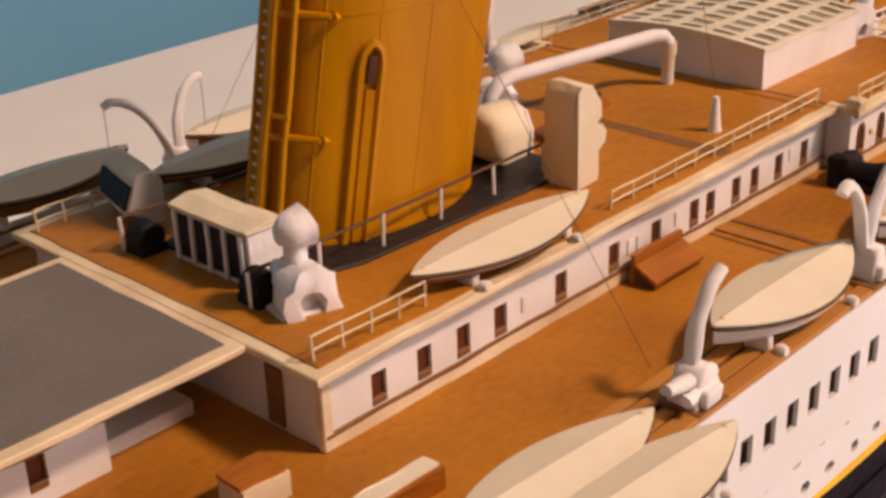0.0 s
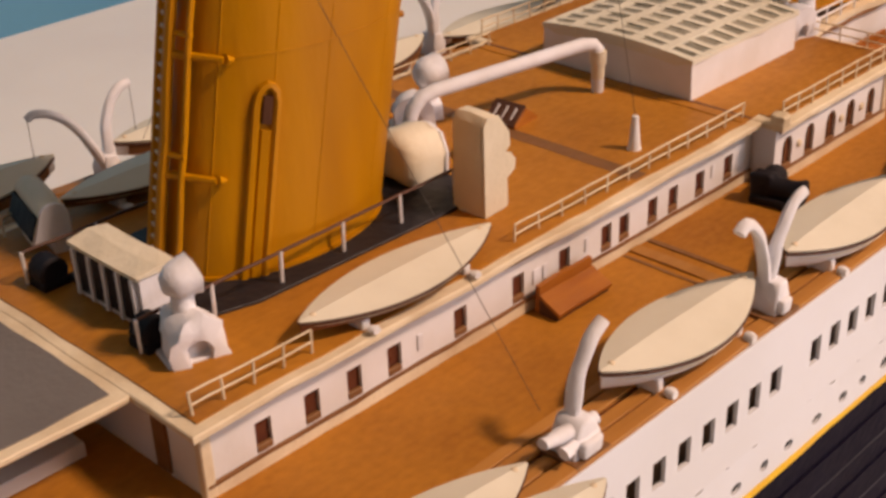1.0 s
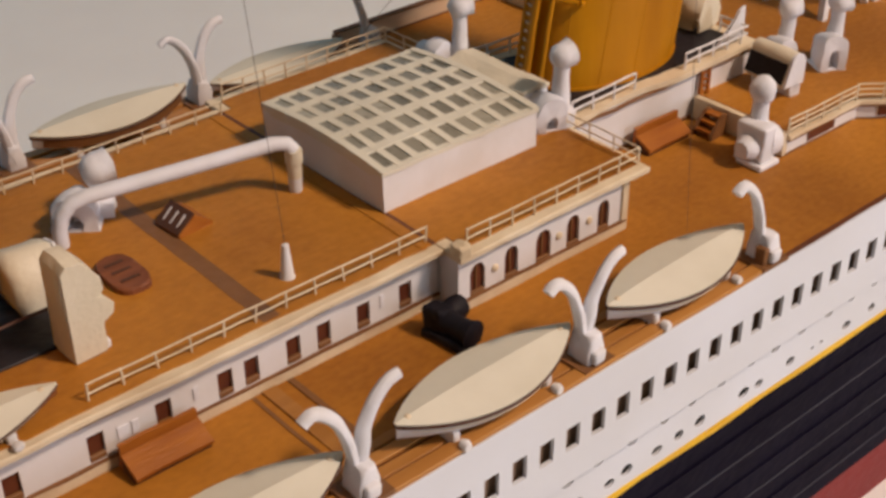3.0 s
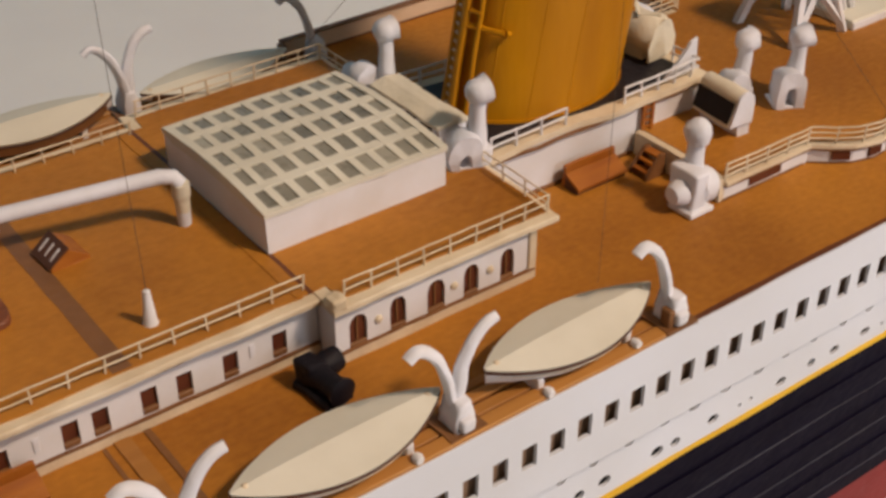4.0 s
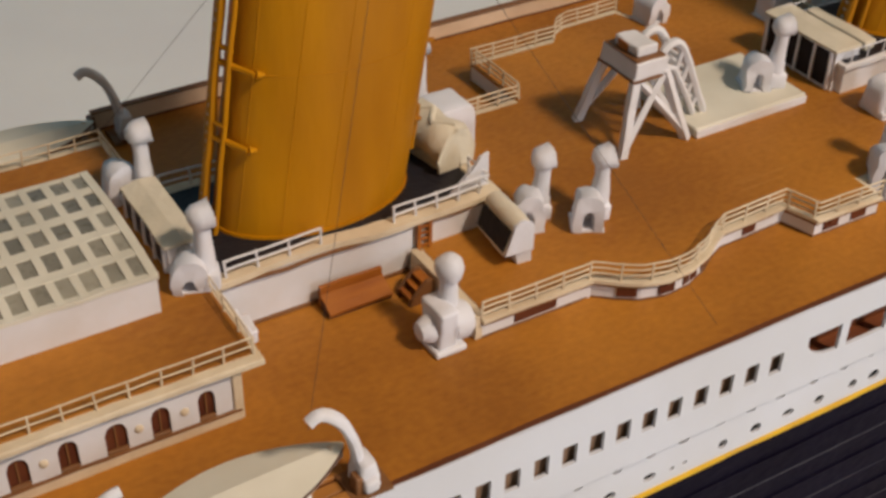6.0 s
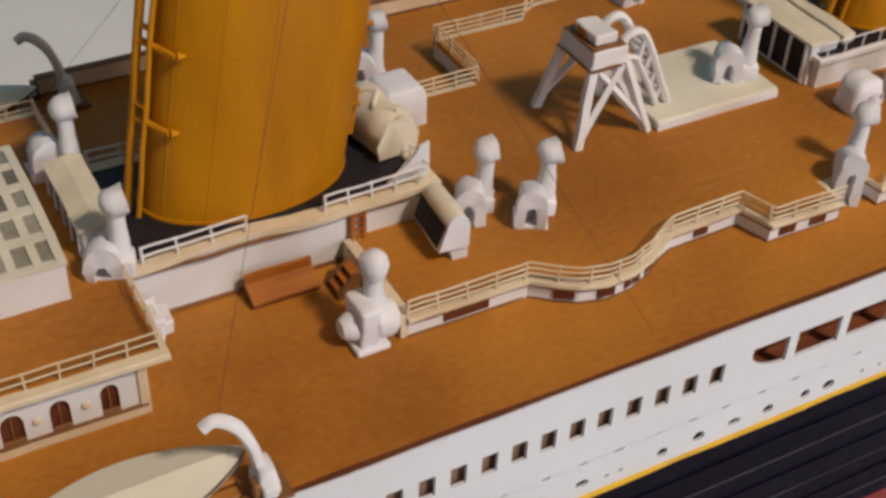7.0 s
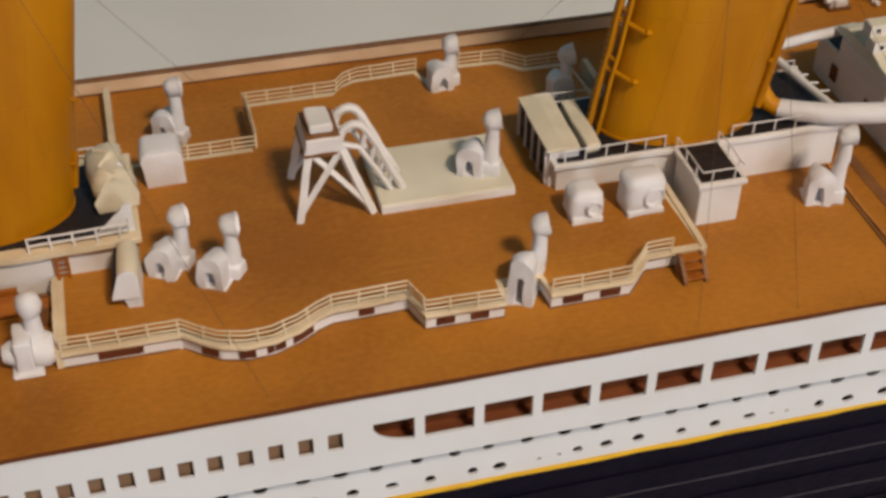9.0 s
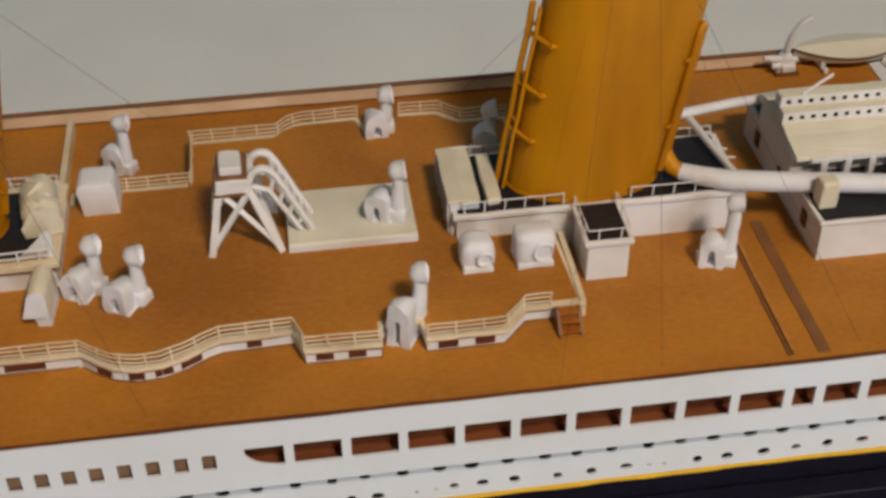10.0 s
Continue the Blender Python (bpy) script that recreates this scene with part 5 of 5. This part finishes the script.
# ---- benches and steps ----
def make_bench(x, y, z, rz=0.0):
    b = thing("bench", "orange-brown wooden locker bench with a sloping top", "bench", (x, y, z), rz, group="mahogany benches")
    part("top_board", profile_along(B(), [(-0.05, 0.26), (-0.02, 0.14), (0.66, 0.48), (0.64, 0.60)], 0, 2.3, "x", 0.015), MAHOG, b, wob=0.03, size=1.0)
    part("front_board", box(B(), 0.05, 2.25, 0.04, 0.12, 0.0, 0.2), RAILB, b, "dark front board")
    part("back_board", box(B(), 0.02, 2.28, 0.66, 0.80, 0.0, 0.86), MAHOG, b, wob=0.03, size=1.0)
    for xx in (0.02, 2.19):
        part("end_board", profile_along(B(), [(0.08, 0.0), (0.85, 0.0), (0.80, 0.62), (0.06, 0.18)], xx, xx + 0.09, "x", 0.01), RAILB, b, "dark end board")
    return b


make_bench(26.05, 19.9, 0)
make_bench(48.43, 22.74, 0)


def make_steps(x, y, z, rz=0.0, k=1.0):
    s = thing("steps", "small red-brown wooden steps up to the raised deck", "steps", (x, y, z), rz, group="wooden steps")
    for yy in (0.0, 0.88 * k):
        part("side_board", profile_along(B(), [(0.0, 0.0), (0.2 * k, 0.0), (1.0 * k, 0.0), (1.0 * k, 0.85), (0.75 * k, 0.85), (0.02, 0.18)], yy, yy + 0.14, "y", 0.01), SILL, s, "dark side board", wob=0.03, size=0.5)
    for q in range(3):
        part("tread", box(B(), (0.06 + 0.28 * q) * k, (0.46 + 0.28 * q) * k, 0.11, 0.88 * k, 0.18 + 0.25 * q, 0.28 + 0.25 * q), MAHOG, s, wob=0.03, size=0.5)
    return s


make_steps(50.96, 22.02, 0, 0, 0.85)
make_steps(76.45, 18.35, 0, 90, 1.0)
ct = thing("deck_box", "cream deck box with a brown top beside the shelter", "deck box", (12.5, 20.35, 0), -3)
part("case", box(B(), 0, 1.15, 0, 0.9, 0.0, 0.62), CREAM, ct, wob=0.05, size=0.7, step=0.4)
part("lid", box(B(), -0.03, 1.1, 0.06, 0.93, 0.6, 0.70), MAHOG, ct, "brown lid", wob=0.04, size=0.7, step=0.4)
ct2 = thing("deck_box", "long brown deck box with a pale worn top", "deck box", (13.7, 18.1, 0), -2)
part("case", box(B(), 0, 2.2, 0, 0.6, 0.0, 0.55), MAHOG, ct2, wob=0.04, size=0.7, step=0.4)
part("lid", box(B(), 0.12, 2.1, 0.08, 0.52, 0.52, 0.62), CANVAS, ct2, "pale worn top panel", wob=0.05, size=0.5, step=0.3)

# ---- trestle tower and its platform ----
tw = thing("trestle_tower", "white cross-braced trestle with a box on top", "tower", (63.06, 26.33, LOW))
LEGS = {(-1, -1): ((-1.42, -1.45), (-0.82, -1.0)), (1, -1): ((1.53, -1.5), (0.42, -1.1)), (-1, 1): ((-1.3, 1.6), (-0.82, 0.8)), (1, 1): ((1.35, 1.3), (0.42, 0.8))}


def bar(bm, a, b, w):
    return rod(bm, a, b, w * 0.72, seg=4)


for (f0, t0) in LEGS.values():
    part("leg", bar(B(), (*f0, -0.02), (*t0, 3.05), 0.29), WHITE, tw, wob=0.04, size=0.6, step=0.5)
for p, q in (((-1, -1), (1, -1)), ((1, -1), (-1, -1)), ((-1, 1), (1, 1))):
    part("cross_brace", bar(B(), (*LEGS[p][0], 0.22), (*LEGS[q][1], 3.0), 0.22), WHITE, tw, wob=0.04, size=0.6, step=0.5)
part("side_brace", bar(B(), (*LEGS[(1, -1)][0], 0.2), (*LEGS[(1, 1)][1], 2.9), 0.18), WHITE, tw)
part("box_body", profile_along(B(), [(-1.0, 2.95), (0.55, 2.95), (0.48, 3.6), (-0.92, 3.6)], -1.15, 0.95, "y", 0.05), WHITE, tw, wob=0.04, size=0.7, step=0.4)
part("box_foot_line", box(B(), -1.06, 0.62, -1.22, 1.0, 2.88, 2.96), SILL, tw, "brown line under the box", wob=0.04, size=0.5)
part("box_top", box(B(), -0.9, 0.42, -1.05, 0.85, 3.6, 3.67), SILL, tw)
part("upper_box", box(B(), -0.72, 0.18, -0.85, 0.5, 3.67, 4.08, 0.08, 2), WHITE, tw, wob=0.06, size=0.6, step=0.35)
part("red_mark", box(B(), -0.78, -0.70, -0.3, 0.3, 3.7, 4.02, 0.02), MAHOG, tw, "red-brown end")
for y in (-0.72, 0.45):
    part("slide_side", tube(B(), smooth_path([(0.45, y, 3.2), (0.62, y, 3.65), (1.05, y, 3.82), (1.5, y, 3.5), (2.2, y, 2.05), (2.95, y, 0.42)]), 0.17, 6), WHITE, tw, smooth=True, wob=0.04, size=0.6, step=0.4)
    part("slide_rail", tube(B(), [(0.55, y, 2.95), (1.2, y, 2.72), (1.9, y, 1.5), (2.45, y, 0.45)], 0.13, 6), WHITE, tw, smooth=True)
for k in range(6):
    x, z = 1.45 + 0.27 * k, 3.42 - 0.54 * k
    part("slide_rung", rod(B(), (x, -0.72, z), (x, 0.45, z), 0.12, seg=6), WHITE, tw)
for k in range(4):
    y0 = -0.72
    part("slide_strut", rod(B(), (1.5 + 0.36 * k, y0, 3.45 - 0.72 * k), (1.3 + 0.33 * k, y0, 2.5 - 0.62 * k), 0.10, seg=6), WHITE, tw)
pl = thing("platform_box", "low cream platform on the raised deck", "platform", (64.89, 24.61, LOW + 0.02))
part("slab", box(B(), 0, 5.6, 0, 3.9, 0, 0.4, 0.05), CANVAS, pl)
part("foot_strip", box(B(), 0.02, 5.58, -0.06, 0.0, 0.0, 0.3), WHITE, pl)

# fan cowls beside the third funnel house
for x, y, w, h, k in ((72.71, 22.69, 1.45, 1.45, 0.32), (75.16, 22.65, 1.75, 1.70, 0.44)):
    fc = thing("fan_cowl", "white lumpy fan cowl with a round recessed inlet", "ventilator", (x, y, LOW), group="fan cowls")
    SHIFT[0] = x * 2.1
    part("casing", box(B(), -w / 2, w / 2, -0.62, 0.62, 0.0, h, 0.38, 3), ROUGHW, fc, smooth=True, wob=0.10, size=0.7, step=0.35, sharp=65)
    part("inlet", turned(B(), [(k, -0.1), (k * 1.12, 0.1), (k * 0.98, 0.2), (k * 0.78, 0.12), (k * 0.7, -0.05)], (w * 0.16, -0.55, h * 0.48), 14, pose(0, 0, 0, 90, 0, 8)), ROUGHW, fc, "round inlet", smooth=True, wob=0.05, size=0.6, step=0.5)
    part("skirt", box(B(), -w / 2 + 0.08, w / 2 - 0.08, -0.7, 0.6, -0.02, 0.3, 0.06), ROUGHW, fc, wob=0.06, size=0.6, step=0.4)
SHIFT[0] = 0.0

# white pipe loop from the third funnel to the bridge roof
lp = thing("pipe_loop", "large white pipe loop from the funnel to the bridge roof", "pipe", (83.45, CY + 0.1, 2.14))
part("elbow", tube(B(), [(-2.0, -0.6, 1.7), (-1.85, -0.85, 1.1), (-1.55, -1.1, 0.65), (-1.2, -1.3, 0.5)], 0.38, 12), OCHRE, lp, "ochre elbow", smooth=True)
part("near_run", tube(B(), [(-1.25, -1.28, 0.5), (-0.4, -1.75, 0.48), (0.6, -2.2, 0.48), (2.5, -2.65, 0.5), (5.5, -3.2, 0.5), (9.0, -3.9, 0.5)], [0.39, 0.43, 0.46, 0.46, 0.45, 0.42], 12), ROUGHW, lp, smooth=True)
part("far_run", tube(B(), [(-2.0, 2.2, 0.8), (-0.4, 2.75, 0.75), (2.5, 3.3, 0.75), (4.9, 3.6, 0.75)], 0.24, 12), ROUGHW, lp, smooth=True)
part("cross_piece", tube(B(), [(0.3, 2.6, 0.6), (0.7, 0.5, 0.5), (1.1, -1.9, 0.5)], 0.17, 8), WHITE, lp, smooth=True)
for k in range(4):
    part("cross_rung", rod(B(), (0.55 + k * 0.15, 1.5 - k * 0.7, 0.55), (1.0 + k * 0.15, 1.4 - k * 0.7, 0.55), 0.05, seg=6), WHITE, lp)

# raised wheelhouse structure on the bridge roof
wh = thing("wheelhouse", "cream wheelhouse with pierced top and open supports", "wheelhouse", (87.85, 23.85, 2.12))
part("body", box(B(), -0.7, 9.5, 1.3, 5.4, 0, 1.0, 0.03), WHITE, wh, "pale lower house")
part("canopy", profile_along(B(), [(0.8, 0.98), (0.85, 1.1), (2.9, 1.55), (5.2, 1.55), (6.0, 1.25), (6.0, 0.98)], -0.65, 10, "x", 0.03), CANVAS, wh, "cream sloping canopy", wob=0.06, size=0.9)
part("canopy_lip", box(B(), 0.0, 10, 0.72, 0.82, 0.88, 1.08), WHITE, wh, "white front lip", wob=0.05, size=0.6)
for k, (y, z) in enumerate(((2.95, 1.53), (3.45, 2.06))):
    holes = [flat_opening(-0.38 + 0.52 * q, -0.16 + 0.52 * q, z + 0.14, z + 0.38) for q in range(19)]
    part("pierced_board", wall_with_openings(B(), -0.6, 10, z, z + 0.55, holes, y, 0.1, -1), WHITE, wh, "board pierced with square holes")
    part("board_top", box(B(), -0.6, 10, y, y + 0.6, z + 0.55, z + 0.6), CANVAS, wh, wob=0.04, size=0.8)
    part("board_end", box(B(), -0.66, -0.6, y - 0.02, y + 0.62, z - 0.02, z + 0.56), WHITE, wh)
    # black strip added so that the holes look shaded inside
    part("dark_backing", box(B(), -0.55, 9.95, y + 0.26, y + 0.32, z, z + 0.55), BLACK, wh, "black strip standing in for the shade behind the holes")
part("roof_stick", rod(B(), (0.3, 3.5, 2.68), (1.9, 4.1, 3.2), 0.07, seg=6), WHITE, wh, "loose white stick")
for k in range(7):
    part("support", box(B(), 0.5 + 1.1 * k, 0.78 + 1.1 * k, 0.7, 0.95, 0, 0.98), WHITE, wh, wob=0.05, size=0.6, step=0.4)
part("block", box(B(), -0.35, 0.45, -1.5, -0.7, 0, 1.35, 0.1, 2), TANKC, wh, "grey-beige block", wob=0.06, size=0.6, step=0.4)

# ---- thread stays ----
def stay(a, b, r=0.009):
    s = part("stay", rod(B(), (0, 0, 0), tuple(Vector(b) - Vector(a)), r, seg=5), WIRE, at=a)
    return tagged(s, "thin dark thread stay running down from a funnel", "rigging", group="thread stays")


for fx in (22.2, 50.0, 78.3):
    for dx, yb in ((2.1, far(15.9)), (9.0, far(16.3))) if fx < 30 else ((9.0, 16.3), (-4.5, far(16.4)), (9.0, far(16.3))):
        near = yb < CY
        stay((fx + 2.4 + (0.5 if dx > 0 else -0.8), CY - 2.3 if near else CY + 2.3, 12.5), (fx + dx, yb, 0.1))
for a, b in (((20.5, CY - 2.3, 12.5), (22.6, 17.6, 0.02)), ((51.0, CY - 2.7, 12.5), (45.6, 18.6, 0.02)), ((80.0, CY - 2.6, 12.5), (79.1, 16.1, 0.02)), ((78.2, CY - 2.5, 12.5), (75.0, 16.0, 0.02))):
    stay(a, b)
stay((32.6, 22.35, 3.2), (33.9, 26.6, 18.0))
lamp = thing("pendant_lamp", "plain white pendant lamp hanging over the model", "lamp", (126, -135, 225))
part("shade", turned(B(), [(26, 0.0), (23, 4), (11, 8), (1.5, 11)], (0, 0, 1), 24), WHITE, lamp, smooth=True)
part("cord", rod(B(), (0, 0, 11), (0, 0, 20.2), 0.3), BLACK, lamp, "black cord")
